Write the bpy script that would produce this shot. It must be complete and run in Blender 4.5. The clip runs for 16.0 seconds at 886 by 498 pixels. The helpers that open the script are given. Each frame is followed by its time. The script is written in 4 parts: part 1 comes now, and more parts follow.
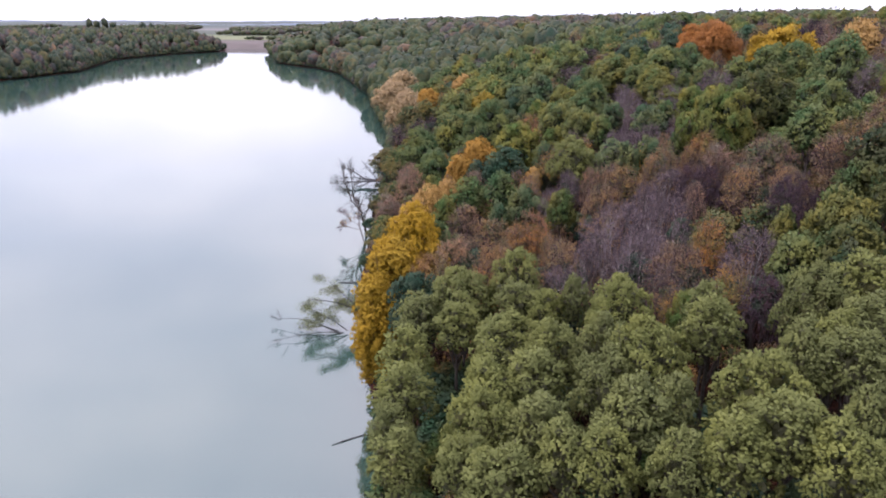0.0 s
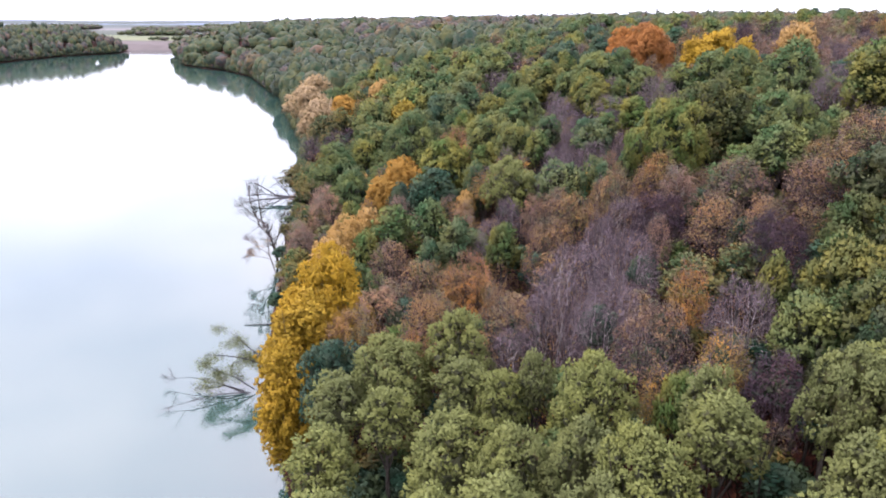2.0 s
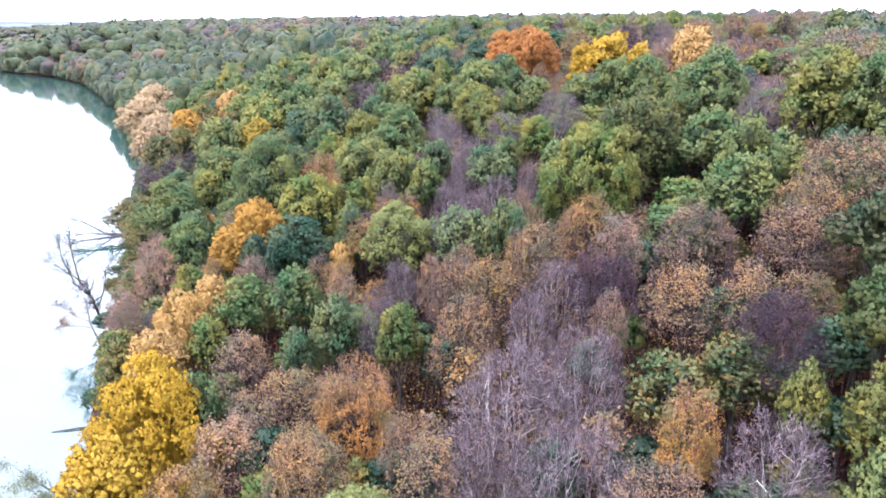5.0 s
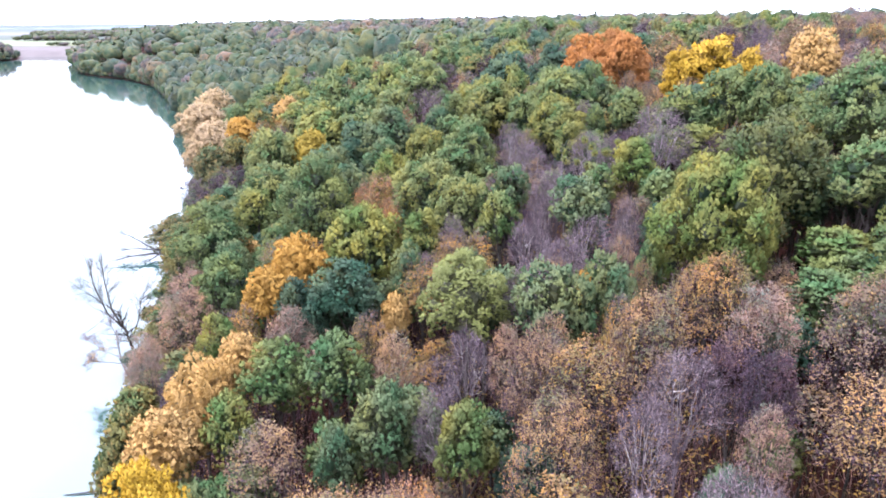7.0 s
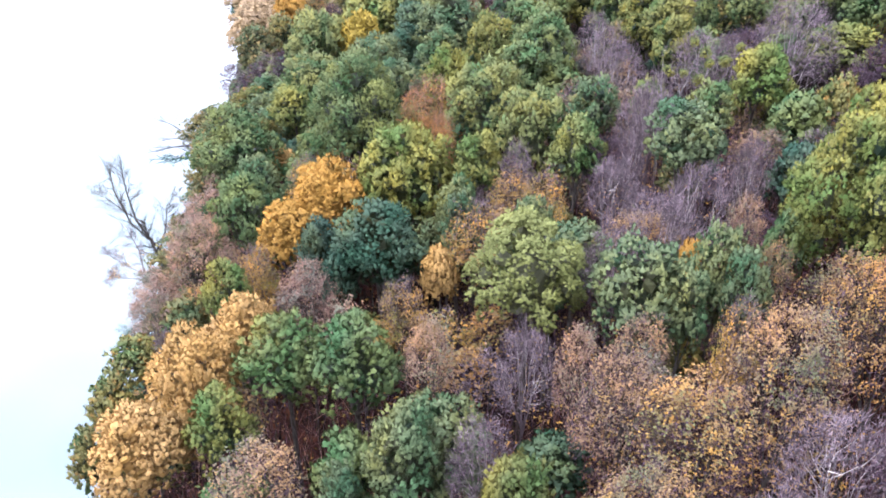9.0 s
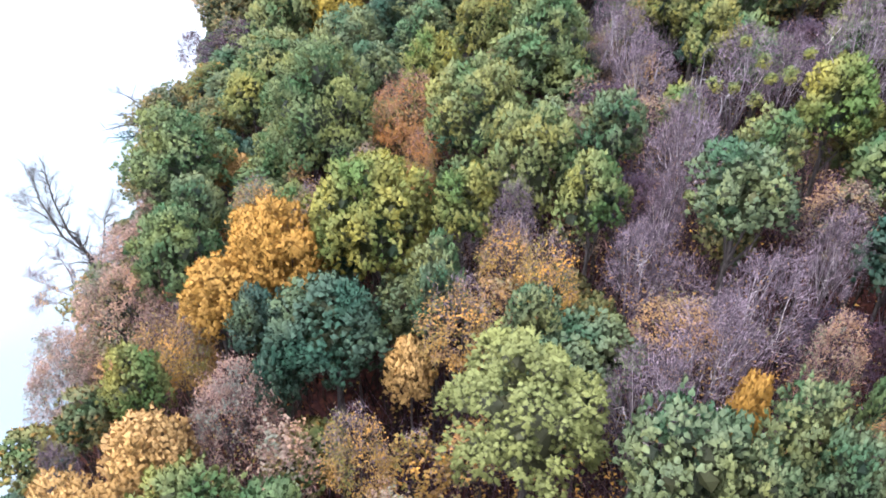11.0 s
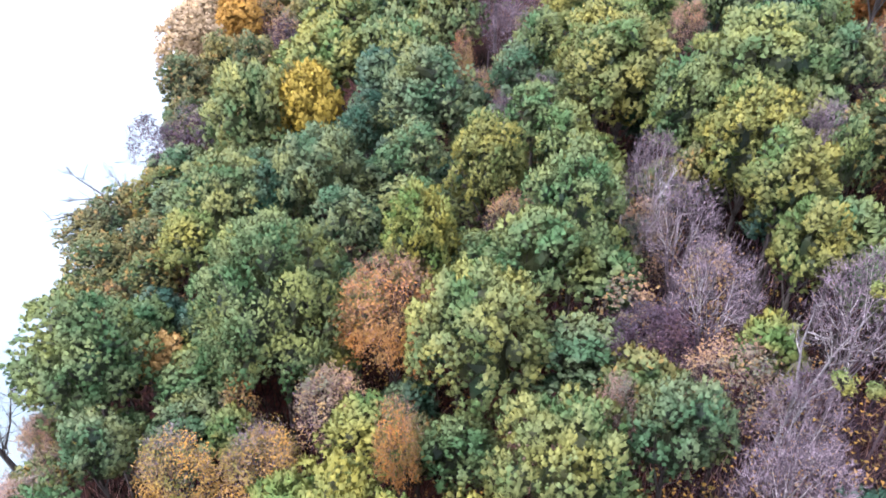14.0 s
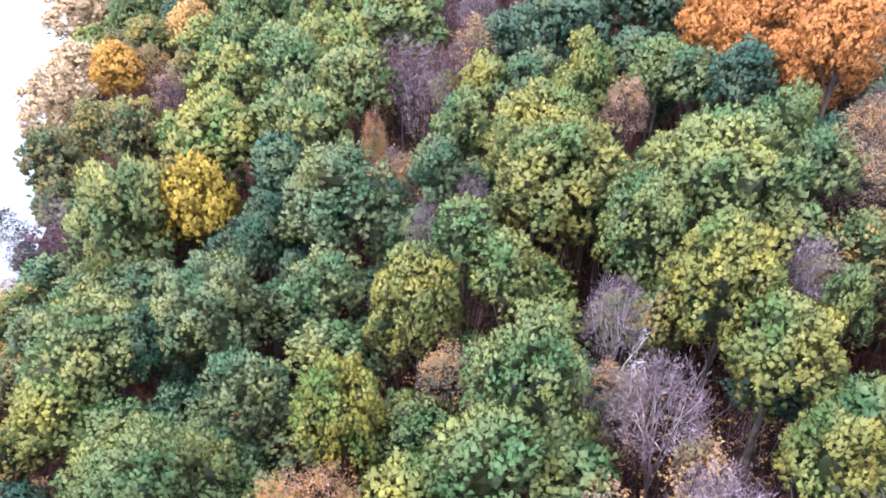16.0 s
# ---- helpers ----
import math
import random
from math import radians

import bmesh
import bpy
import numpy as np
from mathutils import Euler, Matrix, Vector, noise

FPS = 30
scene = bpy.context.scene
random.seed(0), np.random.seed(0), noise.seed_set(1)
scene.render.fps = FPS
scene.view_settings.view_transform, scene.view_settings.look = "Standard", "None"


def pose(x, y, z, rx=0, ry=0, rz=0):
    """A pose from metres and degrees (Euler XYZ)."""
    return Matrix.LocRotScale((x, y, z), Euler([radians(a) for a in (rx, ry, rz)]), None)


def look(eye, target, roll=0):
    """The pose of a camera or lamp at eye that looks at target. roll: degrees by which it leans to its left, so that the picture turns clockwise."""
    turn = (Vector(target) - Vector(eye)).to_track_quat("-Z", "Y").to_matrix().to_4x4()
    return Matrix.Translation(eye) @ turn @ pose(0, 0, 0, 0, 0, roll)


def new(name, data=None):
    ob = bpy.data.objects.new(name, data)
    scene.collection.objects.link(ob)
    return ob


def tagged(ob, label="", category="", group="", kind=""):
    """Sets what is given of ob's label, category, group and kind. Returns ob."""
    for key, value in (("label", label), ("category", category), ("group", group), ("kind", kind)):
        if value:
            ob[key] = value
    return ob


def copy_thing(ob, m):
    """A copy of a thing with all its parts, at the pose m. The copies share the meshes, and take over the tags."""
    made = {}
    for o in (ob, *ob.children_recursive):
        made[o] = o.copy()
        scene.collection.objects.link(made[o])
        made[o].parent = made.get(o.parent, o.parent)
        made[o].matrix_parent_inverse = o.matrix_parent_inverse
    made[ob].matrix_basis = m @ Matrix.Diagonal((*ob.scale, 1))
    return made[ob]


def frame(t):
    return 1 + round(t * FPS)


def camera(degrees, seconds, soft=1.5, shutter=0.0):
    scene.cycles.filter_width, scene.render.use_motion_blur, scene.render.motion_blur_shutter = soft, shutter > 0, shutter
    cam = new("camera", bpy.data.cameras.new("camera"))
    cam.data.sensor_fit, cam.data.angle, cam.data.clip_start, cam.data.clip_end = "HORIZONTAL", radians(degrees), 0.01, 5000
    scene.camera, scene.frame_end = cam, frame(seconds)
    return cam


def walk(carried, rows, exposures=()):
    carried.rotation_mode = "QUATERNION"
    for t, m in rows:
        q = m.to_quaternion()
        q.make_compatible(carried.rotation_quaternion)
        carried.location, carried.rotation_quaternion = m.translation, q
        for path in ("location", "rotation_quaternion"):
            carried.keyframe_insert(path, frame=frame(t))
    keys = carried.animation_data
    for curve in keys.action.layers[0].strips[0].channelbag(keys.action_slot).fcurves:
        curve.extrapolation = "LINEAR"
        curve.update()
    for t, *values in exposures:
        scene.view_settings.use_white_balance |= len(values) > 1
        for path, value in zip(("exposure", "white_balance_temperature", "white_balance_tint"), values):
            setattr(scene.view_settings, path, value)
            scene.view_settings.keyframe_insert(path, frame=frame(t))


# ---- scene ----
cam = camera(64.2, 16.0, soft=1.8)
METRES, EYE, TILT, LEAN, TURN = 130.0, 49.4, -17.9, 0.0, 0.0
ROWS = [
    (0, 0.0000, 0.0000, 0.0000, 0, -0, 0),
    (0.5, -0.0001, 0.0303, 0.0107, -2.26, -0.03, 0.68),
    (1, -0.0004, 0.0604, 0.0215, -3.77, -0.05, 1.13),
    (1.5, 0.0001, 0.0902, 0.0323, -4.73, -0.07, 1.43),
    (2, 0.0011, 0.1195, 0.0427, -6.32, -0.1, 1.89),
    (2.5, 0.0029, 0.1492, 0.0528, -9.18, -0.19, 2.74),
    (3, 0.0047, 0.1781, 0.0629, -12.96, -0.4, 3.9),
    (3.5, 0.0071, 0.2067, 0.0731, -16.13, -0.64, 4.91),
    (4, 0.0104, 0.2356, 0.0834, -16.75, -0.69, 5.15),
    (4.3, 0.0140, 0.2530, 0.0893, -16.9, -0.7, 5.2),
    (6.1, 0.0356, 0.3573, 0.1244, -16.75, -0.68, 5.2),
    (6.5, 0.0404, 0.3805, 0.1322, -15.94, -0.54, 5.05),
    (7, 0.0477, 0.4085, 0.1418, -12, -0.22, 3.92),
    (7.5, 0.0556, 0.4366, 0.1510, -7.92, 0.03, 2.69),
    (8, 0.0636, 0.4640, 0.1592, -6.49, -2.37, 2.13),
    (8.2, 0.0666, 0.4760, 0.1635, -6.498, -3.85, 2.16),
    (9, 0.0786, 0.5239, 0.1808, -6.53, -10, 2.16),
    (9.5, 0.0860, 0.5538, 0.1916, -6.55, -13.6, 2.16),
    (10, 0.0935, 0.5838, 0.2024, -6.57, -14.7, 2.16),
    (10.5, 0.1010, 0.6137, 0.2132, -6.59, -14.79, 2.19),
    (11, 0.1073, 0.6426, 0.2283, -6.56, -14.77, 2.21),
    (11.5, 0.1128, 0.6706, 0.2440, -6.55, -14.74, 2.21),
    (12, 0.1179, 0.6973, 0.2596, -6.53, -14.72, 2.21),
    (12.5, 0.1224, 0.7236, 0.2754, -6.54, -14.65, 2.15),
    (13, 0.1271, 0.7495, 0.2913, -6.5, -14.62, 2.21),
    (13.5, 0.1316, 0.7754, 0.3069, -6.46, -14.64, 2.21),
    (14, 0.1353, 0.8012, 0.3222, -6.49, -14.64, 2.15),
    (14.5, 0.1400, 0.8266, 0.3380, -6.9, -14.64, 2.24),
    (15, 0.1446, 0.8513, 0.3545, -8.15, -14.72, 2.68),
    (15.5, 0.1491, 0.8756, 0.3708, -10.59, -14.88, 3.38),
    (16, 0.1531, 0.9000, 0.3876, -13.62, -15.15, 4.24),
]
EXPOSURES = [(0.0, -0.40, 6400, 27), (1.0, -0.26, 6400, 27), (2.0, 0.10, 6350, 26), (3.5, 0.6, 6000, 24), (5.0, 0.84, 5850, 23), (8.0, 0.88, 5850, 23), (10.5, 0.9, 5900, 23), (14.0, 0.98, 5850, 24), (16.0, 1.15, 5800, 25)]
walk(cam, [(t, pose(0, 0, EYE, TILT, LEAN, TURN) @ pose(METRES * x, METRES * y, METRES * z, 90 + pitch, roll, yaw)) for t, x, y, z, yaw, pitch, roll in ROWS], EXPOSURES)

# ---- world and light ----
SUN_AZIMUTH, SUN_HEIGHT = -98.0, 56.0   # degrees clockwise from the flight's heading, and above the horizon
world = bpy.data.worlds.new("overcast_sky")
scene.world = world
world.use_nodes = True
wt = world.node_tree
wt.nodes.clear()
w_out = wt.nodes.new("ShaderNodeOutputWorld")
w_mix = wt.nodes.new("ShaderNodeMixShader")
w_sky = wt.nodes.new("ShaderNodeTexSky")
w_sky.sky_type, w_sky.sun_disc = "NISHITA", False
w_sky.sun_elevation, w_sky.sun_rotation = radians(SUN_HEIGHT), radians(SUN_AZIMUTH)
w_clear = wt.nodes.new("ShaderNodeBackground")
w_clear.inputs["Strength"].default_value = 0.12
w_cloud = wt.nodes.new("ShaderNodeBackground")
w_cloud.inputs["Strength"].default_value = 5.8
w_co = wt.nodes.new("ShaderNodeTexCoord")
w_map = wt.nodes.new("ShaderNodeMapping")
w_map.inputs["Scale"].default_value = (1.0, 1.0, 2.2)
w_noise = wt.nodes.new("ShaderNodeTexNoise")
w_noise.inputs["Scale"].default_value = 2.4
w_noise.inputs["Detail"].default_value = 4.0
w_noise.inputs["Roughness"].default_value = 0.45
w_ramp = wt.nodes.new("ShaderNodeValToRGB")
w_ramp.color_ramp.elements[0].position, w_ramp.color_ramp.elements[0].color = 0.38, (0.68, 0.745, 0.86, 1)
w_ramp.color_ramp.elements[1].position, w_ramp.color_ramp.elements[1].color = 0.62, (0.96, 0.99, 1.04, 1)
w_mix.inputs[0].default_value = 0.85
wt.links.new(w_co.outputs["Generated"], w_map.inputs["Vector"])
wt.links.new(w_map.outputs[0], w_noise.inputs["Vector"])
wt.links.new(w_noise.outputs[0], w_ramp.inputs[0])
w_z = wt.nodes.new("ShaderNodeSeparateXYZ")
w_up = wt.nodes.new("ShaderNodeMapRange")
w_up.inputs["From Min"].default_value, w_up.inputs["From Max"].default_value = 0.0, 1.0
w_up.inputs["To Min"].default_value, w_up.inputs["To Max"].default_value = 0.42, 1.0
w_tint = wt.nodes.new("ShaderNodeVectorMath")
w_tint.operation = "SCALE"
wt.links.new(w_co.outputs["Generated"], w_z.inputs[0])
wt.links.new(w_z.outputs[2], w_up.inputs["Value"])
wt.links.new(w_ramp.outputs[0], w_tint.inputs[0])
wt.links.new(w_up.outputs[0], w_tint.inputs["Scale"])
wt.links.new(w_tint.outputs[0], w_cloud.inputs["Color"])
wt.links.new(w_sky.outputs[0], w_clear.inputs["Color"])
wt.links.new(w_clear.outputs[0], w_mix.inputs[1])
wt.links.new(w_cloud.outputs[0], w_mix.inputs[2])
wt.links.new(w_mix.outputs[0], w_out.inputs[0])

sun_data = bpy.data.lights.new("sun", "SUN")
sun_data.energy, sun_data.angle, sun_data.color = 3.0, radians(24), (1.0, 0.96, 0.9)
sun = new("sun", sun_data)
sa, sh = radians(SUN_AZIMUTH), radians(SUN_HEIGHT)
sun.matrix_world = look((0, 0, 300), Vector((0, 0, 300)) - Vector((math.sin(sa) * math.cos(sh), math.cos(sa) * math.cos(sh), math.sin(sh))))


# ---- materials ----
def nodes_of(name):
    mat = bpy.data.materials.new(name)
    mat.use_nodes = True
    t = mat.node_tree
    t.nodes.clear()
    return mat, t, t.nodes.new("ShaderNodeOutputMaterial")


def node(t, kind, **values):
    n = t.nodes.new("ShaderNode" + kind)
    for key, value in values.items():
        n.inputs[key.replace("_", " ")].default_value = value
    return n


def ramp(t, source, stops):
    n = t.nodes.new("ShaderNodeValToRGB")
    e = n.color_ramp.elements
    while len(e) < len(stops):
        e.new(0.5)
    for i, (at, col) in enumerate(stops):
        e[i].position, e[i].color = at, (*col, 1)
    t.links.new(source, n.inputs[0])
    return n.outputs[0]


def mixed(t, kind, factor, a, b):
    n = t.nodes.new("ShaderNodeMix")
    n.data_type, n.blend_type = "RGBA", kind
    for socket, value in ((n.inputs[0], factor), (n.inputs[6], a), (n.inputs[7], b)):
        if isinstance(value, (int, float)):
            socket.default_value = value
        elif isinstance(value, tuple):
            socket.default_value = (*value, 1)
        else:
            t.links.new(value, socket)
    return n.outputs[2]


LEAF_TONE = 0.75


def leaf_material(name, mid, fleck=None, fleck_share=0.0, glow=0.14, spread=0.25, far=False, turn=None, low=0.6, high=1.5, even=False):
    """Foliage: each leaf spray has its own tone, boughs differ in patches, and every tree a little from the next."""
    mid, fleck = tuple(c * LEAF_TONE for c in mid), fleck and tuple(c * LEAF_TONE for c in fleck)
    mat, t, out = nodes_of(name)
    geo = t.nodes.new("ShaderNodeNewGeometry")
    info = t.nodes.new("ShaderNodeObjectInfo")
    co = t.nodes.new("ShaderNodeTexCoord")
    tone = node(t, "MapRange", To_Min=0.33, To_Max=0.57)
    t.links.new(geo.outputs["Random Per Island"], tone.inputs["Value"])
    col = ramp(t, tone.outputs[0], [(0.0, tuple(c * low for c in mid)), (0.45, mid), (0.9, tuple(c * high for c in mid))])
    big = node(t, "TexNoise", Scale=0.26, Detail=1.5)
    t.links.new(co.outputs["Object"], big.inputs["Vector"])
    patch = ramp(t, big.outputs[0], [(0.34, (0.9, 0.92, 0.95)), (0.5, (1, 1, 1)), (0.66, (1.12, 1.1, 1.0))] if even else [(0.35, (0.5, 0.78, 0.74)), (0.5, (1, 1, 1)), (0.66, (1.48, 1.26, 0.92))])
    col = mixed(t, "MULTIPLY", 1.0, col, patch)
    speck = node(t, "TexNoise", Scale=0.75 if far else 2.6, Detail=4.0)
    t.links.new(co.outputs["Object"], speck.inputs["Vector"])
    col = mixed(t, "MULTIPLY", 1.0, col, ramp(t, speck.outputs[0], [(0.3, (0.88, 0.88, 0.88)), (0.5, (1, 1, 1)), (0.7, (1.12, 1.12, 1.1))]))
    if fleck:
        pick = node(t, "TexNoise", Scale=0.9, Detail=4.0)
        t.links.new(co.outputs["Object"], pick.inputs["Vector"])
        where = ramp(t, pick.outputs[0], [(0.62 - fleck_share * 0.3, (0, 0, 0)), (0.70 - fleck_share * 0.3, (1, 1, 1))])
        col = mixed(t, "MIX", where, col, fleck)
    own = ramp(t, info.outputs["Random"], [(0.0, turn[0]), (0.5, (1, 1, 1)), (1.0, turn[1])] if turn else [(0.0, (1 - spread, 1 - spread, 1 - spread * 0.6)), (0.5, (1, 1, 1)), (1.0, (1 + spread, 1 + spread * 0.8, 1 - spread * 0.5))])
    col = mixed(t, "MULTIPLY", 1.0, col, own)
    face = node(t, "BsdfPrincipled", Roughness=0.55)
    face.inputs["Specular IOR Level"].default_value = 0.06 if far else 0.12
    if far:
        bump = node(t, "Bump", Strength=1.0, Distance=1.0)
        t.links.new(speck.outputs[0], bump.inputs["Height"])
        t.links.new(bump.outputs[0], face.inputs["Normal"])
    thin = node(t, "BsdfTranslucent")
    mix = node(t, "MixShader", Fac=glow)
    t.links.new(col, face.inputs["Base Color"])
    t.links.new(col, thin.inputs["Color"])
    t.links.new(face.outputs[0], mix.inputs[1])
    t.links.new(thin.outputs[0], mix.inputs[2])
    t.links.new(mix.outputs[0], out.inputs[0])
    return mat


def bark_material(name, dark, light, scale=6.0):
    mat, t, out = nodes_of(name)
    co = t.nodes.new("ShaderNodeTexCoord")
    geo = t.nodes.new("ShaderNodeNewGeometry")
    stretch = node(t, "Mapping", Scale=(1.0, 1.0, 0.25))
    grain = node(t, "TexNoise", Scale=scale, Detail=6.0)
    t.links.new(co.outputs["Object"], stretch.inputs["Vector"])
    t.links.new(stretch.outputs[0], grain.inputs["Vector"])
    col = ramp(t, grain.outputs[0], [(0.35, dark), (0.65, light)])
    tone = ramp(t, geo.outputs["Random Per Island"], [(0.0, (0.24, 0.23, 0.25)), (0.6, (0.85, 0.83, 0.82)), (1.0, (1.75, 1.7, 1.64))])
    col = mixed(t, "MULTIPLY", 1.0, col, tone)
    face = node(t, "BsdfPrincipled", Roughness=0.9)
    face.inputs["Specular IOR Level"].default_value = 0.1
    bump = node(t, "Bump", Strength=0.5, Distance=0.03)
    t.links.new(grain.outputs[0], bump.inputs["Height"])
    t.links.new(bump.outputs[0], face.inputs["Normal"])
    t.links.new(col, face.inputs["Base Color"])
    t.links.new(face.outputs[0], out.inputs[0])
    return mat


LEAF = {
    "willow": leaf_material("willow_leaf", (0.172, 0.190, 0.064), even=True, spread=0.12, low=0.72, high=1.25),
    "green": leaf_material("oak_leaf_green", (0.119, 0.150, 0.055), turn=((0.7, 0.84, 0.88), (1.35, 1.16, 0.85))),
    "dark": leaf_material("ash_leaf_dark", (0.056, 0.094, 0.058), spread=0.15),
    "sage": leaf_material("linden_leaf_sage", (0.115, 0.144, 0.064), turn=((0.78, 0.86, 0.95), (1.2, 1.1, 0.85))),
    "lime": leaf_material("elm_leaf_lime", (0.152, 0.163, 0.047), spread=0.15),
    "yellow": leaf_material("maple_leaf_yellow", even=True, mid=(0.42, 0.262, 0.024), spread=0.1, low=0.7, high=1.3),
    "orange": leaf_material("maple_leaf_orange", even=True, mid=(0.39, 0.215, 0.045), spread=0.12, low=0.72, high=1.25),
    "russet": leaf_material("maple_leaf_russet", even=True, mid=(0.37, 0.155, 0.045), spread=0.12, low=0.72, high=1.25),
    "deep": leaf_material("oak_leaf_deep", (0.066, 0.080, 0.036)),
    "gold": leaf_material("hornbeam_leaf_gold", (0.30, 0.180, 0.045), (0.22, 0.13, 0.05), 0.2, spread=0.15),
    "mustard": leaf_material("maple_leaf_mustard", even=True, mid=(0.287, 0.207, 0.03), spread=0.1),
    "tan": leaf_material("poplar_leaf_tan", even=True, mid=(0.40, 0.285, 0.160), spread=0.1, low=0.7, high=1.3),
    "pale": leaf_material("maple_leaf_pale", even=True, mid=(0.44, 0.27, 0.095), spread=0.1, low=0.7, high=1.3),
    "brown": leaf_material("beech_leaf_brown", (0.190, 0.128, 0.074), (0.28, 0.172, 0.056), 0.22, turn=((0.85, 0.84, 0.98), (1.22, 1.08, 0.7)), low=0.75, high=1.2),
    "rust": leaf_material("hornbeam_leaf_rust", (0.28, 0.142, 0.042), (0.34, 0.18, 0.03), 0.15, spread=0.15),
    "rosy": leaf_material("poplar_leaf_rosy", (0.21, 0.142, 0.105), (0.24, 0.15, 0.06), 0.06, spread=0.15, low=0.75, high=1.25),
    "olive": leaf_material("alder_leaf_olive", (0.128, 0.130, 0.052), (0.24, 0.15, 0.045), 0.2, spread=0.2),
    "purple": leaf_material("hazel_leaf_purple", (0.04, 0.022, 0.032), spread=0.12),
}
# Muted autumn tones; some of the distance haze is put into these colours.
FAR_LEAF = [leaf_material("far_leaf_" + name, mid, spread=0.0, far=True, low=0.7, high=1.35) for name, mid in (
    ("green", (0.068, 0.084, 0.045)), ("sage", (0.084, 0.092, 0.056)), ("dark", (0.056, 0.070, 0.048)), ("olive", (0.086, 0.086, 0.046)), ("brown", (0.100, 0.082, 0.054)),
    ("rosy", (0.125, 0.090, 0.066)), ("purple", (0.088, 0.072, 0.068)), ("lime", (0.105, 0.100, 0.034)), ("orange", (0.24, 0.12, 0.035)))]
# Shade inside the crowns, put into darker copies of the leaf colour.
SHADED_CORE = leaf_material("shaded_core_leaf", (0.036, 0.044, 0.022))
WILLOW_SHADED_CORE = leaf_material("shaded_willow_core_leaf", (0.070, 0.072, 0.034), even=True)
# Near-black bark with the shade of the forest gaps put into its colour.
SHADED_TWIG = bark_material("shaded_twig_bark", (0.008, 0.008, 0.005), (0.026, 0.025, 0.016), 2.0)
BARK = bark_material("oak_bark", (0.032, 0.027, 0.023), (0.085, 0.075, 0.065))
PALE_BARK = bark_material("ash_bark", (0.13, 0.115, 0.11), (0.30, 0.275, 0.26))
WHITE_BARK = bark_material("weathered_white_bark", (0.14, 0.13, 0.128), (0.34, 0.32, 0.31))
TWIG = bark_material("twig_bark", (0.072, 0.054, 0.060), (0.175, 0.138, 0.152), 0.6)
ROSE_TWIG = bark_material("rosy_twig_bark", (0.13, 0.075, 0.06), (0.27, 0.165, 0.135), 0.6)
PURPLE_TWIG = bark_material("purple_twig_bark", (0.050, 0.032, 0.044), (0.105, 0.070, 0.092), 0.6)
DEAD_WOOD = bark_material("dead_wood", (0.030, 0.030, 0.038), (0.10, 0.097, 0.10))


def ground_material():
    """Leaf litter near the lake; past the woods meadows, stubble and ploughed land."""
    mat, t, out = nodes_of("forest_floor_and_fields")
    co = t.nodes.new("ShaderNodeTexCoord")
    fine = node(t, "TexNoise", Scale=1.7, Detail=8.0)
    big = node(t, "TexNoise", Scale=0.05, Detail=4.0)
    t.links.new(co.outputs["Object"], fine.inputs["Vector"])
    t.links.new(co.outputs["Object"], big.inputs["Vector"])
    # Litter set darker than real leaves: forest shade is put into its colour.
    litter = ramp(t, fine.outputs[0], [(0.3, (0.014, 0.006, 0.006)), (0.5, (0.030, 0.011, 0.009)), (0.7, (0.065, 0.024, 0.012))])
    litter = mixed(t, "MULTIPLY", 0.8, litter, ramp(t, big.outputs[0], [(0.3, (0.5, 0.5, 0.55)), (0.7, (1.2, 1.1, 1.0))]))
    place = t.nodes.new("ShaderNodeSeparateXYZ")
    t.links.new(co.outputs["Object"], place.inputs[0])
    slant = node(t, "Math")
    slant.operation = "MULTIPLY_ADD"
    slant.inputs[1].default_value = 0.22
    t.links.new(place.outputs[0], slant.inputs[0])
    t.links.new(place.outputs[1], slant.inputs[2])
    strip = node(t, "MapRange")
    strip.inputs["From Min"].default_value, strip.inputs["From Max"].default_value = 1200.0, 3700.0
    t.links.new(slant.outputs[0], strip.inputs["Value"])
    fields = ramp(t, strip.outputs[0], [(0.155, (0.100, 0.084, 0.080)), (0.165, (0.085, 0.078, 0.066)), (0.19, (0.140, 0.150, 0.085)), (0.315, (0.125, 0.140, 0.090)), (0.325, (0.060, 0.072, 0.056)),
                                         (0.50, (0.085, 0.092, 0.082)), (0.52, (0.15, 0.135, 0.135)), (0.70, (0.075, 0.088, 0.085))])
    fields = mixed(t, "MULTIPLY", 0.5, fields, ramp(t, big.outputs[0], [(0.3, (0.75, 0.75, 0.75)), (0.7, (1.2, 1.2, 1.2))]))
    far = node(t, "MapRange")
    far.inputs["From Min"].default_value, far.inputs["From Max"].default_value = 1290.0, 1330.0
    t.links.new(place.outputs[1], far.inputs["Value"])
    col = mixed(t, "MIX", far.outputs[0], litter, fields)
    face = node(t, "BsdfPrincipled", Roughness=0.95, Base_Color=(0.1, 0.1, 0.1, 1))
    face.inputs["Specular IOR Level"].default_value = 0.1
    bump = node(t, "Bump", Strength=0.7, Distance=0.15)
    t.links.new(fine.outputs[0], bump.inputs["Height"])
    t.links.new(bump.outputs[0], face.inputs["Normal"])
    t.links.new(col, face.inputs["Base Color"])
    t.links.new(face.outputs[0], out.inputs[0])
    return mat


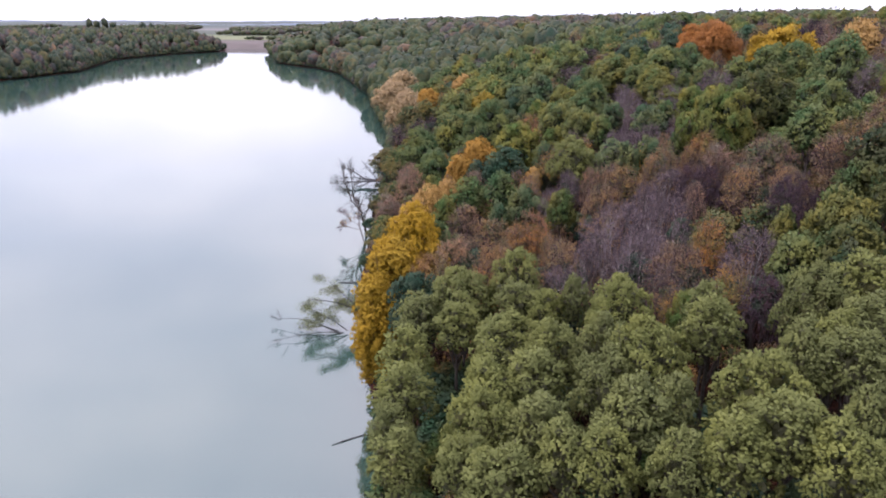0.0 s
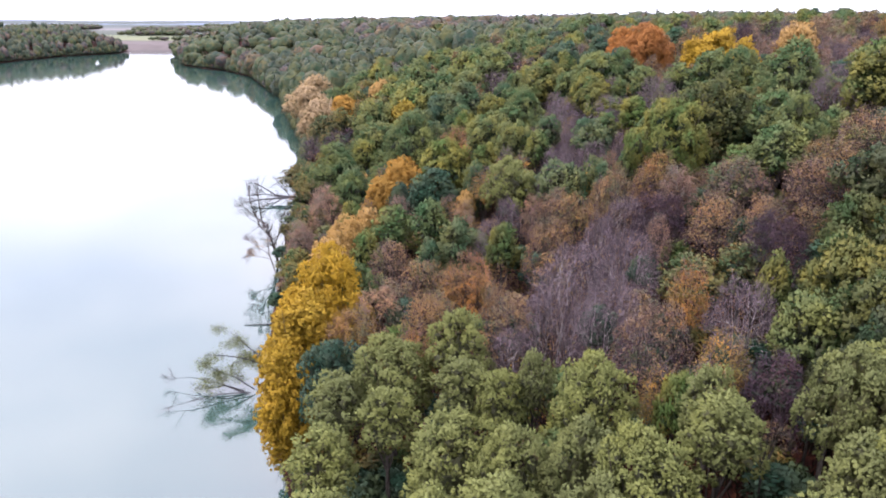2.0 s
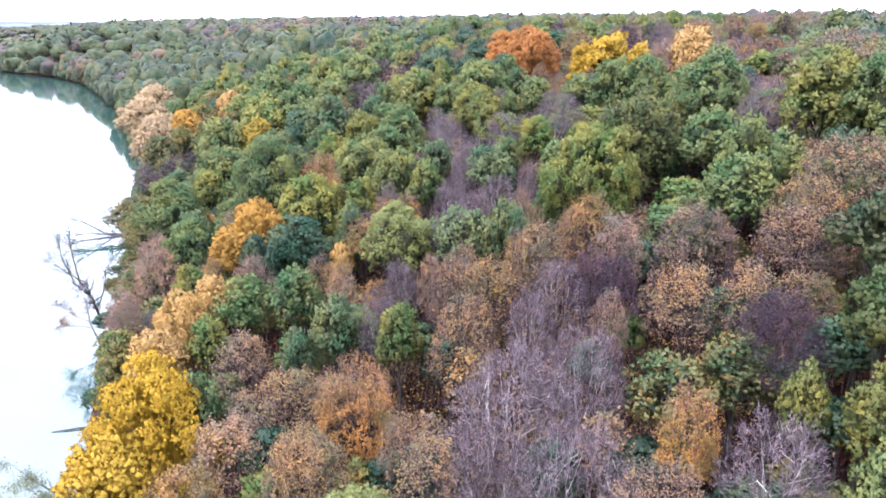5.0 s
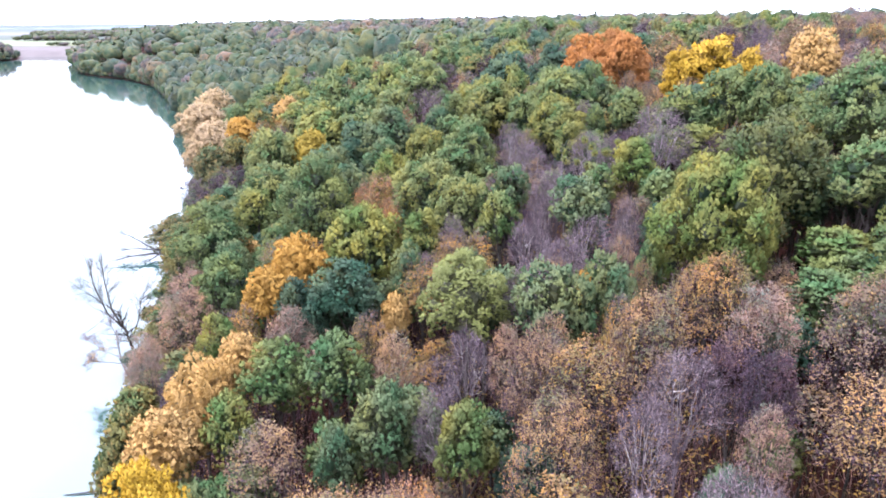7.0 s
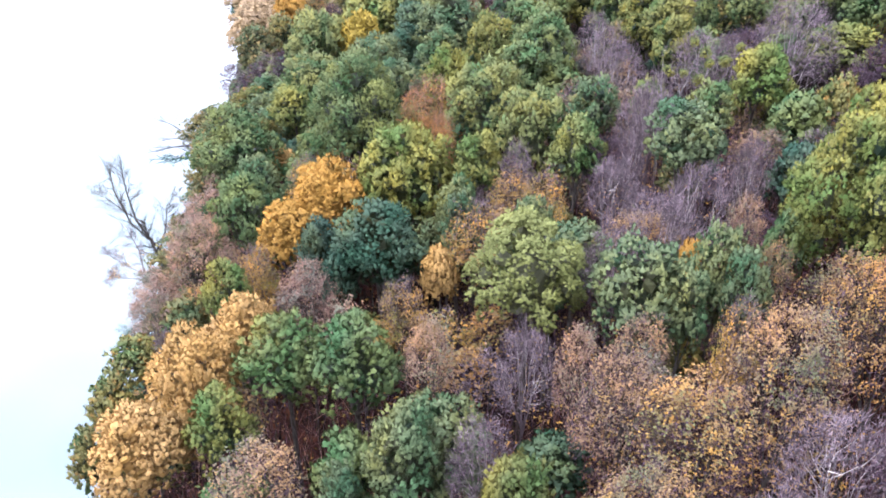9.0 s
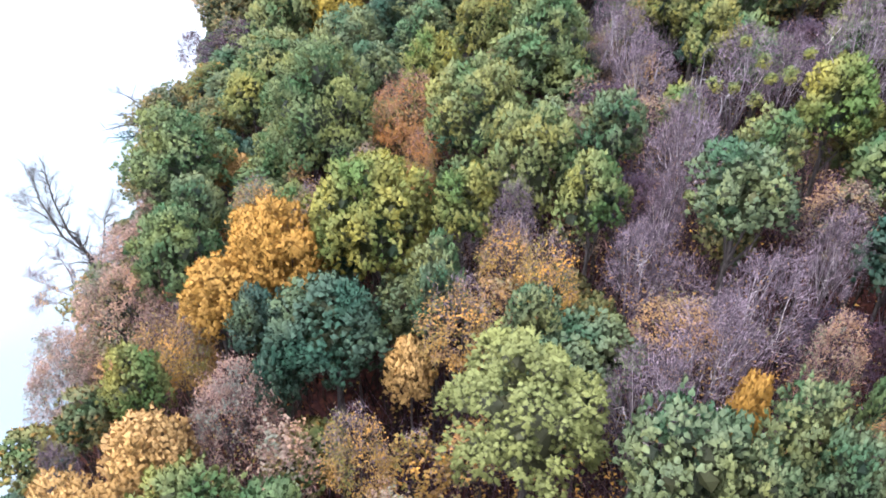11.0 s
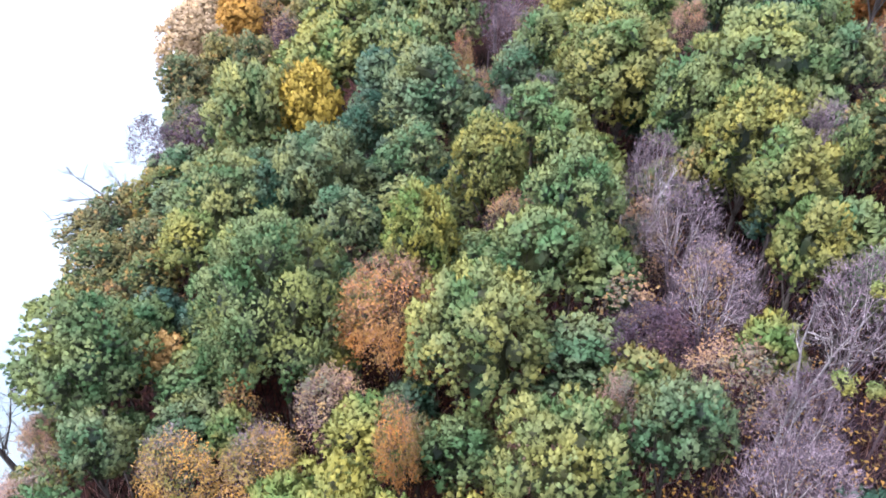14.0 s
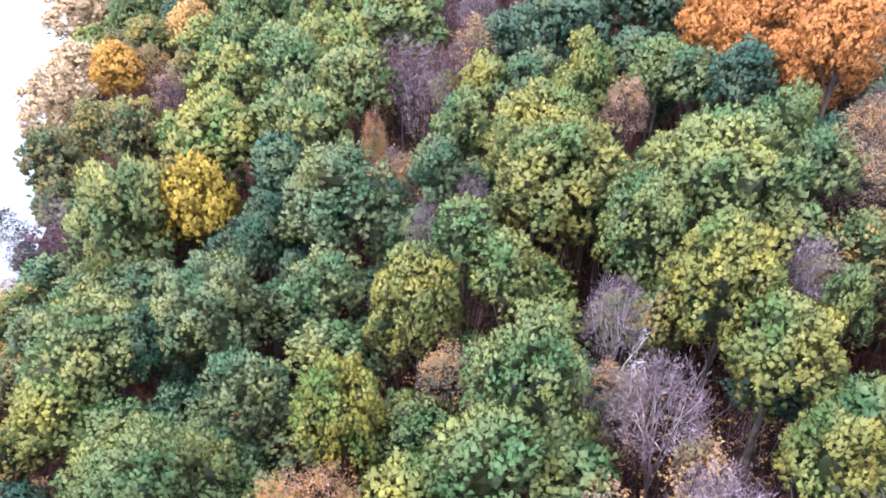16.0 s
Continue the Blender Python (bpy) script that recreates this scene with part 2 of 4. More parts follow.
def water_material():
    """Still, silty green lake water with the faintest ripple."""
    mat, t, out = nodes_of("lake_water")
    co = t.nodes.new("ShaderNodeTexCoord")
    silt = node(t, "TexNoise", Scale=0.012, Detail=4.0)
    t.links.new(co.outputs["Object"], silt.inputs["Vector"])
    col = ramp(t, silt.outputs[0], [(0.35, (0.020, 0.050, 0.040)), (0.65, (0.026, 0.058, 0.050))])
    ripple = node(t, "TexNoise", Scale=1.6, Detail=3.0)
    stretch = node(t, "Mapping", Scale=(1.0, 0.5, 1.0))
    t.links.new(co.outputs["Object"], stretch.inputs["Vector"])
    t.links.new(stretch.outputs[0], ripple.inputs["Vector"])
    bump = node(t, "Bump", Strength=0.10, Distance=0.05)
    t.links.new(ripple.outputs[0], bump.inputs["Height"])
    face = node(t, "BsdfPrincipled", Roughness=0.05, IOR=2.0)
    t.links.new(col, face.inputs["Base Color"])
    t.links.new(bump.outputs[0], face.inputs["Normal"])
    t.links.new(face.outputs[0], out.inputs[0])
    return mat


# ---- the land ----
RIGHT_SHORE = [(78, -1170), (39, -390), (18, -156), (5, -52), (-3, 13), (-6.5, 58), (-9, 83), (-13, 99), (-16.3, 130), (-17.6, 159),
               (-19.5, 195), (-20, 240), (-22, 292), (-26, 328), (-36, 390), (-52, 500), (-101, 708), (-136, 789), (-172, 840),
               (-205, 897), (-247, 1066), (-302, 1280), (-312, 1330)]
LEFT_SHORE = [(-390, 1345), (-374, 1231), (-421, 1127), (-435, 962), (-369, 736), (-377, 650), (-403, 520), (-442, 260), (-468, 0),
              (-494, -390), (-520, -1170)]
LAKE = np.array(RIGHT_SHORE + LEFT_SHORE, float)
SLOPE_AT = [-520, -78, -10, 0, 6.5, 19.5, 26, 39, 58.5, 84.5, 130, 260, 780, 4000]
SLOPE_UP = [-16, -12, -7, 0.06, 2.8, 7.2, 9.4, 13.5, 20, 27.3, 32.5, 36.5, 40, 42]


def shore_distance(px, py):
    """Metres from the shore line: positive on land, negative on the lake."""
    px, py = np.asarray(px, float), np.asarray(py, float)
    best, inside = np.full(px.shape, 1e9), np.zeros(px.shape, bool)
    for a, b in zip(LAKE, np.roll(LAKE, -1, axis=0)):
        ab = b - a
        k = np.clip(((px - a[0]) * ab[0] + (py - a[1]) * ab[1]) / (ab @ ab), 0, 1)
        best = np.minimum(best, np.hypot(px - a[0] - k * ab[0], py - a[1] - k * ab[1]))
        inside ^= ((a[1] > py) != (b[1] > py)) & (px < a[0] + (py - a[1]) * ab[0] / (ab[1] if ab[1] else 1e-9))
    return np.where(inside, -best, best)


def ground_height(px, py):
    px, py = np.asarray(px, float), np.asarray(py, float)
    z = np.interp(shore_distance(px, py), SLOPE_AT, SLOPE_UP)
    low = np.clip((py - 1280) / 200, 0, 1) * np.clip((150 - px) / 250, 0, 1)      # the open valley past the lake
    rise = np.interp(py, [1280, 1800, 3000, 4600], [2, 7, 22, 46])
    z = z * (1 - low) + rise * low
    return np.where((px < -330) & (py < 1280), np.minimum(z, 21), z)


def mesh_of(name, verts, *face_sets):
    """A mesh from a vertex array and arrays of faces, each with one corner count."""
    me = bpy.data.meshes.new(name)
    verts = np.asarray(verts, np.float32)
    me.vertices.add(len(verts))
    me.vertices.foreach_set("co", verts.ravel())
    face_sets = [np.asarray(f, np.int32) for f in face_sets if len(f)]
    sizes = np.concatenate([np.full(len(f), f.shape[1], np.int32) for f in face_sets])
    loops = np.concatenate([f.ravel() for f in face_sets])
    me.loops.add(len(loops))
    me.loops.foreach_set("vertex_index", loops)
    me.polygons.add(len(sizes))
    me.polygons.foreach_set("loop_start", np.concatenate([[0], np.cumsum(sizes)[:-1]]).astype(np.int32))
    me.update(calc_edges=True)
    me.polygons.foreach_set("use_smooth", np.zeros(len(sizes), bool))
    return me


def spread_lines(low, high, middle_low, middle_high, fine, reach_low, reach_high):
    """Grid lines: fine in the middle, wider out to the reach, and widest past it."""
    def onward(at, way, reach, end):
        lines, step = [], fine
        while (end - at) * way > 0:
            step = min(step * 1.12, 17.0 if (reach - at) * way > 0 else 170.0)
            at += step * way
            lines.append(min(at, end) if way > 0 else max(at, end))
        return lines
    return np.array(onward(middle_low, -1, reach_low, low)[::-1] + list(np.arange(middle_low, middle_high, fine)) + onward(middle_high, 1, reach_high, high))


gx = spread_lines(-4300, 4300, -40, 90, 2.6, -620, 200)
gy = spread_lines(-2500, 4650, 10, 260, 2.6, -50, 1450)
GX, GY = np.meshgrid(gx, gy)
bumps = 0.35 * np.sin(GX * 0.43 + 1.3 * np.sin(GY * 0.21)) * np.sin(GY * 0.37) + 0.2 * np.sin(GX * 1.1 + GY * 0.7)
GZ = ground_height(GX, GY)
GZ = GZ + np.where(GZ > 1.5, bumps, bumps * 0.3)
n_x, n_y = len(gx), len(gy)
corner = (np.arange(n_y - 1)[:, None] * n_x + np.arange(n_x - 1)[None]).ravel()
ground = new("ground", mesh_of("ground", np.stack([GX, GY, GZ], -1).reshape(-1, 3), np.stack([corner, corner + 1, corner + n_x + 1, corner + n_x], 1)))
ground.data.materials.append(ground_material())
ground.data.polygons.foreach_set("use_smooth", np.ones(len(ground.data.polygons), bool))
tagged(ground, "brown leaf-littered forest slope rising from the lake, fields beyond", "ground", kind="structure")

lake_x, lake_y = [-700, 120], [-1300, 1420]
water = new("water", mesh_of("water", [(lake_x[0], lake_y[0], 0), (lake_x[1], lake_y[0], 0), (lake_x[1], lake_y[1], 0), (lake_x[0], lake_y[1], 0)], [(0, 1, 2, 3)]))
water.data.materials.append(water_material())
tagged(water, "still silty green lake reflecting a white sky", "lake", kind="structure")


# ---- how a tree is made ----
def part(name, me, material, parent, label=""):
    ob = new(name, me)
    if material:
        me.materials.append(material)
    ob.parent = parent
    return tagged(ob, label)


def tubes(paths, sides=6):
    """Tapered limbs: each path is an array of points with a radius at each."""
    verts, quads, tris, base = [], [], [], 0
    ring = np.arange(sides) * (2 * math.pi / sides)
    for pts, radii in paths:
        pts = np.asarray(pts, float)
        for i, p in enumerate(pts):
            way = pts[min(i + 1, len(pts) - 1)] - pts[max(i - 1, 0)]
            way = way / (np.linalg.norm(way) + 1e-9)
            u = np.cross(way, (0.31, 0.95, 0.05) if abs(way[2]) > 0.8 else (0, 0, 1.0))
            u /= np.linalg.norm(u) + 1e-9
            v = np.cross(way, u)
            verts.append(p + radii[i] * (np.cos(ring)[:, None] * u + np.sin(ring)[:, None] * v))
            if i:
                for k in range(sides):
                    quads.append((base + (i - 1) * sides + k, base + (i - 1) * sides + (k + 1) % sides, base + i * sides + (k + 1) % sides, base + i * sides + k))
        base += len(pts) * sides
    return np.concatenate(verts), np.array(quads, np.int32)


def unit(v):
    return v / (np.linalg.norm(v, axis=-1, keepdims=True) + 1e-9)


def sprays(rng, at, facing, length, width, droop=0.0):
    """Leaf sprays: pointed blades at the given places, facing roughly as given."""
    n = len(at)
    facing = unit(facing + rng.normal(0, 0.55, (n, 3)))
    u = unit(np.cross(facing, rng.normal(0, 1, (n, 3))))
    if droop:
        u = unit(u * (1 - droop) + np.array([0, 0, -droop]))
    v = unit(np.cross(facing, u))
    size = rng.uniform(0.65, 1.35, (n, 1))
    a, b = u * size * length * 0.5, v * size * width * 0.62
    verts = np.stack([at - a - b, at - a * 0.7 + b, at + a], 1).reshape(-1, 3)
    return verts, np.arange(3 * n, dtype=np.int32).reshape(n, 3)


ICO = np.array([(0, 0, 1)] + [(0.894 * math.cos(a), 0.894 * math.sin(a), 0.447) for a in np.arange(5) * 1.2566]
               + [(0.894 * math.cos(a), 0.894 * math.sin(a), -0.447) for a in np.arange(5) * 1.2566 + 0.6283] + [(0, 0, -1)])
ICO_FACES = np.array([(0, 1 + k, 1 + (k + 1) % 5) for k in range(5)] + [(1 + k, 6 + k, 1 + (k + 1) % 5) for k in range(5)]
                     + [(1 + (k + 1) % 5, 6 + k, 6 + (k + 1) % 5) for k in range(5)] + [(11, 6 + (k + 1) % 5, 6 + k) for k in range(5)], np.int32)


EDGES = sorted({tuple(sorted((int(f[a]), int(f[b])))) for f in ICO_FACES for a, b in ((0, 1), (1, 2), (2, 0))})
HALFWAY = {e: 12 + n for n, e in enumerate(EDGES)}
BALL = np.concatenate([ICO, [(ICO[a] + ICO[b]) / np.linalg.norm(ICO[a] + ICO[b]) for a, b in EDGES]])
BALL_FACES = []
for a, b, c in ICO_FACES.tolist():
    ab, bc, ca = HALFWAY[tuple(sorted((a, b)))], HALFWAY[tuple(sorted((b, c)))], HALFWAY[tuple(sorted((c, a)))]
    BALL_FACES += [(a, ab, ca), (ab, b, bc), (ca, bc, c), (ab, bc, ca)]
BALL_FACES = np.array(BALL_FACES, np.int32)
OCTA = np.array([(1, 0, 0), (0, 1, 0), (-1, 0, 0), (0, -1, 0), (0, 0, 1), (0, 0, -1)], float)
TUFT = OCTA[:5] - np.array([0, 0, 0.25])
OCTA_FACES = np.array([(0, 1, 4), (1, 2, 4), (2, 3, 4), (3, 0, 4), (1, 0, 5), (2, 1, 5), (3, 2, 5), (0, 3, 5)], np.int32)


def boughs(rng, centres, radii, squash=0.85, rough=False):
    """The heart of each bough: a small uneven lump behind its leaves."""
    points, sides = (OCTA, OCTA_FACES) if rough else (ICO, ICO_FACES)
    n, k = len(centres), len(points)
    v = points[None] * rng.uniform(0.6, 1.3, (n, k, 1)) * np.asarray(radii)[:, None, None] * np.array([1, 1, squash]) + np.asarray(centres)[:, None]
    return v.reshape(-1, 3), (sides[None] + (np.arange(n) * k)[:, None, None]).reshape(-1, 3).astype(np.int32)


def bunches(rng, at, facing, size, blades, length, width, droop=0.0):
    """Leaves in loose bunches of the given size round the given places."""
    at, facing = np.repeat(at, blades, axis=0), np.repeat(facing, blades, axis=0)
    return sprays(rng, at + rng.normal(0, size, at.shape) * np.array([1, 1, 0.75]), facing, length, width, droop)


def twigs(rng, at, way, length, width):
    """Fine twigs: long thin slivers that point roughly the given way."""
    n = len(at)
    way = unit(way + rng.normal(0, 0.75, (n, 3)))
    side = unit(np.cross(way, rng.normal(0, 1, (n, 3))))
    long = rng.uniform(0.5, 1.3, (n, 1)) * length
    verts = np.stack([at - side * width, at + side * width, at + way * long], 1).reshape(-1, 3)
    return verts, np.arange(3 * n, dtype=np.int32).reshape(n, 3)


def lobes_of(rng, radius, tall, size, count, gap=0.56, low=-0.12):
    """Boughs' ends spread over a dome: centres and radii. The dome stands on z = 0 and is `tall` high."""
    picks = []
    tries = 0
    skew = rng.uniform(0.78, 1.2, 8)
    while len(picks) < count and tries < count * 9:
        tries += 1
        az, s = rng.uniform(0, 2 * math.pi), rng.uniform(low, 1.0)
        wide = math.sqrt(max(0.0, 1 - max(s, 0) ** 2)) * (1.0 if s > 0 else 1 + 0.75 * s)
        k = np.interp((az / (2 * math.pi) * 8) % 8, np.arange(9), np.append(skew, skew[0]))
        depth = rng.uniform(0.86, 1.0) if rng.random() < 0.9 else rng.uniform(0.6, 0.86)
        c = np.array([math.cos(az) * wide * radius * depth * k, math.sin(az) * wide * radius * depth * k, tall * (0.36 + 0.60 * s * depth)])
        r = size * rng.uniform(0.65, 1.35)
        if all(np.linalg.norm(c - q[0]) > gap * (r + q[1]) for q in picks):
            picks.append((c, r))
    return picks


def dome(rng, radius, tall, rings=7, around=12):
    """A closed core behind the sprays; most kinds draw it in a shade-dark leaf colour."""
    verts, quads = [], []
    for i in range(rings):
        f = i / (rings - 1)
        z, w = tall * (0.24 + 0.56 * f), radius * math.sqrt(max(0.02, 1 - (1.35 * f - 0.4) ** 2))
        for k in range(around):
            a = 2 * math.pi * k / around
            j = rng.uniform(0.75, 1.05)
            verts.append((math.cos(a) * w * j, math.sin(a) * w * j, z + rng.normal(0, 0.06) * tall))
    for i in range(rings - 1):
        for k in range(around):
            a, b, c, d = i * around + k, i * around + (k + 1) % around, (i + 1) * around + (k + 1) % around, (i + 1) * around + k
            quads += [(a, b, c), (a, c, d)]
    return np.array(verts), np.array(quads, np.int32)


def joined(*pieces):
    """One vertex array and one face array out of several with the same corner count."""
    verts, faces, base = [], [], 0
    for v, f in pieces:
        verts.append(v)
        faces.append(f + base)
        base += len(v)
    return np.concatenate(verts), np.concatenate(faces)


def leafy_crown(rng, radius, tall, size, tuft, per, blades, length, width, droop, gap=0.56, low=-0.12, billow=1.0):
    """Billowing masses over a dome, each of small boughs that bristle with leaf tufts; behind them a closed core.
    Gives the leaves' vertices, faces and soft normals, and the core."""
    mass = billow * (0.33 * radius + 0.35)
    masses = lobes_of(rng, radius * 0.86, tall * 0.94, mass, int(1.9 * radius * tall / mass ** 2), gap, low)
    masses.append((np.array([rng.normal(0, 0.15) * radius, rng.normal(0, 0.15) * radius, tall * 0.94 - mass * 0.75]), mass))
    heart = np.array([0, 0, tall * 0.3])
    at, out, swell = [], [], []
    for c, big in masses:
        away = unit(c - heart)
        n = max(6, int(4.4 * (big / size) ** 2))
        d = unit(rng.normal(0, 1, (n, 3)) + 0.75 * away + np.array([0, 0, 0.35]))
        q = c + d * big * np.where(rng.random((n, 1)) < 0.3, rng.uniform(0.45, 0.7, (n, 1)), rng.uniform(0.75, 1.0, (n, 1))) * np.array([1, 1, 0.92])
        m = np.maximum(3, (per * rng.uniform(0.5, 1.5, n)).astype(int))
        r = np.repeat(size * rng.uniform(0.65, 1.3, (n, 1)), m, axis=0)
        d, q = np.repeat(d, m, axis=0), np.repeat(q, m, axis=0)
        e = unit(rng.normal(0, 0.8, d.shape) + 0.8 * d + np.array([0, 0, 0.35]))
        at.append(q + e * r * rng.uniform(0.7, 1.08, (len(e), 1)))
        out.append(e)
        swell.append(d)
    at, out, swell = np.concatenate(at), np.concatenate(out), np.concatenate(swell)
    n = len(at)
    axis = unit(out * 0.6 + np.array([0, 0, 0.75 if not droop else -1.6 * droop]))
    R = tuft * rng.uniform(0.65, 1.35, (n, 1, 1))
    clump = at[:, None] + (TUFT[None] * rng.uniform(0.7, 1.3, (n, 5, 1)) + axis[:, None] * (TUFT @ axis.T).T[:, :, None] * 0.4) * R * 0.75
    clump_soft = unit(0.45 * TUFT[None] + 0.5 * out[:, None] + 0.3 * swell[:, None])
    clump_faces = (OCTA_FACES[None, :4] + (np.arange(n) * 5)[:, None, None]).reshape(-1, 3).astype(np.int32)
    at, out, swell, axis, R = (np.repeat(k, blades, axis=0) for k in (at, out, swell, axis, R[:, 0]))
    n = len(at)
    way = unit(out * 0.7 + rng.normal(0, 0.7, at.shape))
    at = at + way * R * rng.uniform(0.45, 1.3, (n, 1))
    u = unit(axis + way * 0.3 + rng.normal(0, 0.4, at.shape))
    facing = unit(way + rng.normal(0, 0.4, at.shape))
    v = unit(np.cross(facing, u))
    grow = rng.uniform(0.65, 1.35, (n, 1))
    a, b = u * grow * length * 0.5, v * grow * width * 0.62
    soft = unit(0.35 * way + 0.5 * out + 0.35 * swell + 0.15 * facing)
    b = b * np.where(np.einsum("ij,ij->i", np.cross(2 * b, 2 * a), soft) < 0, -1.0, 1.0)[:, None]
    verts = np.stack([at - a - b, at - a * 0.7 + b, at + a], 1).reshape(-1, 3)
    verts, faces = joined((clump.reshape(-1, 3), clump_faces), (verts, np.arange(3 * n, dtype=np.int32).reshape(n, 3)))
    leaves = verts, faces, np.concatenate([clump_soft.reshape(-1, 3), np.repeat(soft, 3, axis=0)])
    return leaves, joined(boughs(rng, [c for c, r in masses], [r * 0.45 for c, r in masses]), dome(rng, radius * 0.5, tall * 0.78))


def softened(me, normals):
    """Leaves shaded as the billow they hang on, not one by one."""
    me.polygons.foreach_set("use_smooth", np.ones(len(me.polygons), bool))
    me.normals_split_custom_set_from_vertices(normals.tolist())
    return me


def limbs_of(rng, height, radius, foot, fork, count, thick):
    """A trunk with a few bent limbs that reach into the crown."""
    lean = rng.normal(0, 0.25, 2)
    trunk = [np.array([lean[0] * f * f, lean[1] * f * f, foot + (fork * height - foot) * f]) for f in (0, 0.35, 0.7, 1.0)]
    paths = [(trunk, [thick * 1.25, thick, thick * 0.85, thick * 0.7])]
    ends = []
    for i in range(count):
        az = 2 * math.pi * (i + rng.uniform(-0.3, 0.3)) / count
        out, up = rng.uniform(0.35, 0.85) * radius, rng.uniform(0.75, 0.97) * height
        start = trunk[-1] + np.array([0, 0, -rng.uniform(0, 0.15) * height])
        end = np.array([math.cos(az) * out, math.sin(az) * out, up])
        mid = start * 0.5 + end * 0.5 + np.array([math.cos(az), math.sin(az), -0.2]) * 0.12 * radius
        paths.append(([start, mid, end], [thick * 0.5, thick * 0.3, thick * 0.08]))
        ends.append((start, mid, end))
    return paths, ends


def twig_crown(rng, height, radius, tall, ends, thick, twig_count, twig_width, twig_long=0.46):
    """Branches off the limbs and a haze of fine twigs over a rounded dome. Gives the branch paths, the twigs, their feet and ways."""
    branches = []
    lobes = lobes_of(rng, radius, tall, 0.95, int(1.9 * radius * tall / 0.9))
    heart = np.array([0, 0, height - tall * 0.85])
    for c, r in lobes:
        tip = c + np.array([0, 0, height - tall])
        start, mid, end = min(ends, key=lambda e: np.linalg.norm(e[1] - tip) + np.linalg.norm(e[2] - tip))
        f = rng.uniform(0.35, 0.9)
        p = (1 - f) ** 2 * start + 2 * f * (1 - f) * mid + f * f * end
        bend = p * 0.5 + tip * 0.5 + rng.normal(0, 0.06, 3) * radius + np.array([0, 0, -0.1 * radius])
        branches.append(([p, bend, tip + unit(tip - heart) * r * 0.8], [thick * 0.16, thick * 0.1, thick * 0.02]))
    picks = rng.integers(0, len(lobes), twig_count)
    c = np.array([q[0] for q in lobes])[picks] + np.array([0, 0, height - tall])
    r = np.array([q[1] for q in lobes])[picks][:, None]
    at = c + unit(rng.normal(0, 1, (twig_count, 3))) * r * rng.uniform(0.1, 1.05, (twig_count, 1))
    way = unit(at - heart) * 0.9 + unit(at - c) * 0.5 + np.array([0, 0, 0.35])
    return branches, twigs(rng, at, way, twig_long, twig_width), at, way


TREE_HEIGHT = 20.0
STYLE = {
    # boughs' size, tuft size, tufts a bough, leaves a tuft, their length and width, how far they hang, the billows' size
    "willow": dict(size=0.6, tuft=0.15, per=8.96, blades=9, long=0.148, wide=0.0558, droop=0.2, billow=0.68, label="silvery sage-green willow with a billowing crown"),
    "green": dict(size=0.85, tuft=0.25, per=6.72, blades=9, long=0.22, wide=0.119, droop=0, billow=1, label="green oak with a lumpy, dense leafy crown"),
    "deep": dict(size=0.85, tuft=0.25, per=6.72, blades=9, long=0.22, wide=0.119, droop=0, billow=1, label="deep olive-green oak with a dense, rounded crown"),
    "dark": dict(size=0.8, tuft=0.24, per=6.72, blades=9, long=0.22, wide=0.119, droop=0, billow=0.9, label="dark bluish-green ash with a dense crown"),
    "sage": dict(size=0.9, tuft=0.26, per=6.72, blades=9, long=0.22, wide=0.119, droop=0, billow=1.15, label="dull sage-green linden with a broad crown"),
    "lime": dict(size=0.8, tuft=0.25, per=6.72, blades=9, long=0.22, wide=0.119, droop=0, billow=0.85, label="yellowing lime-green elm with a lumpy crown"),
    "yellow": dict(size=0.8, tuft=0.23, per=6.72, blades=9, long=0.2, wide=0.119, droop=0, billow=0.8, label="bright golden yellow maple in autumn leaf"),
    "orange": dict(size=0.75, tuft=0.22, per=6.72, blades=9, long=0.2, wide=0.109, droop=0, billow=0.75, label="glowing orange maple in autumn leaf"),
    "russet": dict(size=0.75, tuft=0.22, per=6.72, blades=9, long=0.2, wide=0.109, droop=0, billow=0.75, label="russet-orange maple in full autumn colour"),
    "mustard": dict(size=0.85, tuft=0.25, per=6.72, blades=9, long=0.22, wide=0.129, droop=0, billow=0.9, label="mustard-yellow maple with a slender crown"),
    "tan": dict(size=0.85, tuft=0.22, per=5.6, blades=9, long=0.22, wide=0.109, droop=0.1, billow=0.9, label="peach-tan poplar in thin autumn leaf at the shore"),
    "pale": dict(size=0.8, tuft=0.2, per=5.6, blades=9, long=0.2, wide=0.119, droop=0, billow=0.8, label="pale peach-yellow maple with thinning leaves"),
    "olive": dict(size=0.85, tuft=0.22, per=5.6, blades=9, long=0.22, wide=0.119, droop=0, billow=0.9, label="olive-brown alder with a thinning crown by the shore"),
}
SPARSE = {
    "bare": dict(twig=TWIG, leaf="brown", leaves=0.0, label="bare grey-mauve tree with a haze of fine twigs"),
    "brown": dict(twig=PURPLE_TWIG, leaf="brown", leaves=1.2, label="half-bare beech with dry brown leaves"),
    "rust": dict(twig=ROSE_TWIG, leaf="rust", leaves=2.2, low=True, label="rust-red hornbeam with dry leaves"),
    "gilded": dict(twig=TWIG, leaf="gold", leaves=1.7, low=True, label="mauve bare-topped hornbeam with golden leaves low down"),
    "rosy": dict(twig=ROSE_TWIG, leaf="rosy", leaves=1.0, label="thin-leaved rosy tan poplar"),
    "purple": dict(twig=PURPLE_TWIG, leaf="purple", leaves=0.9, label="dark purple hazel losing its last leaves"),
}
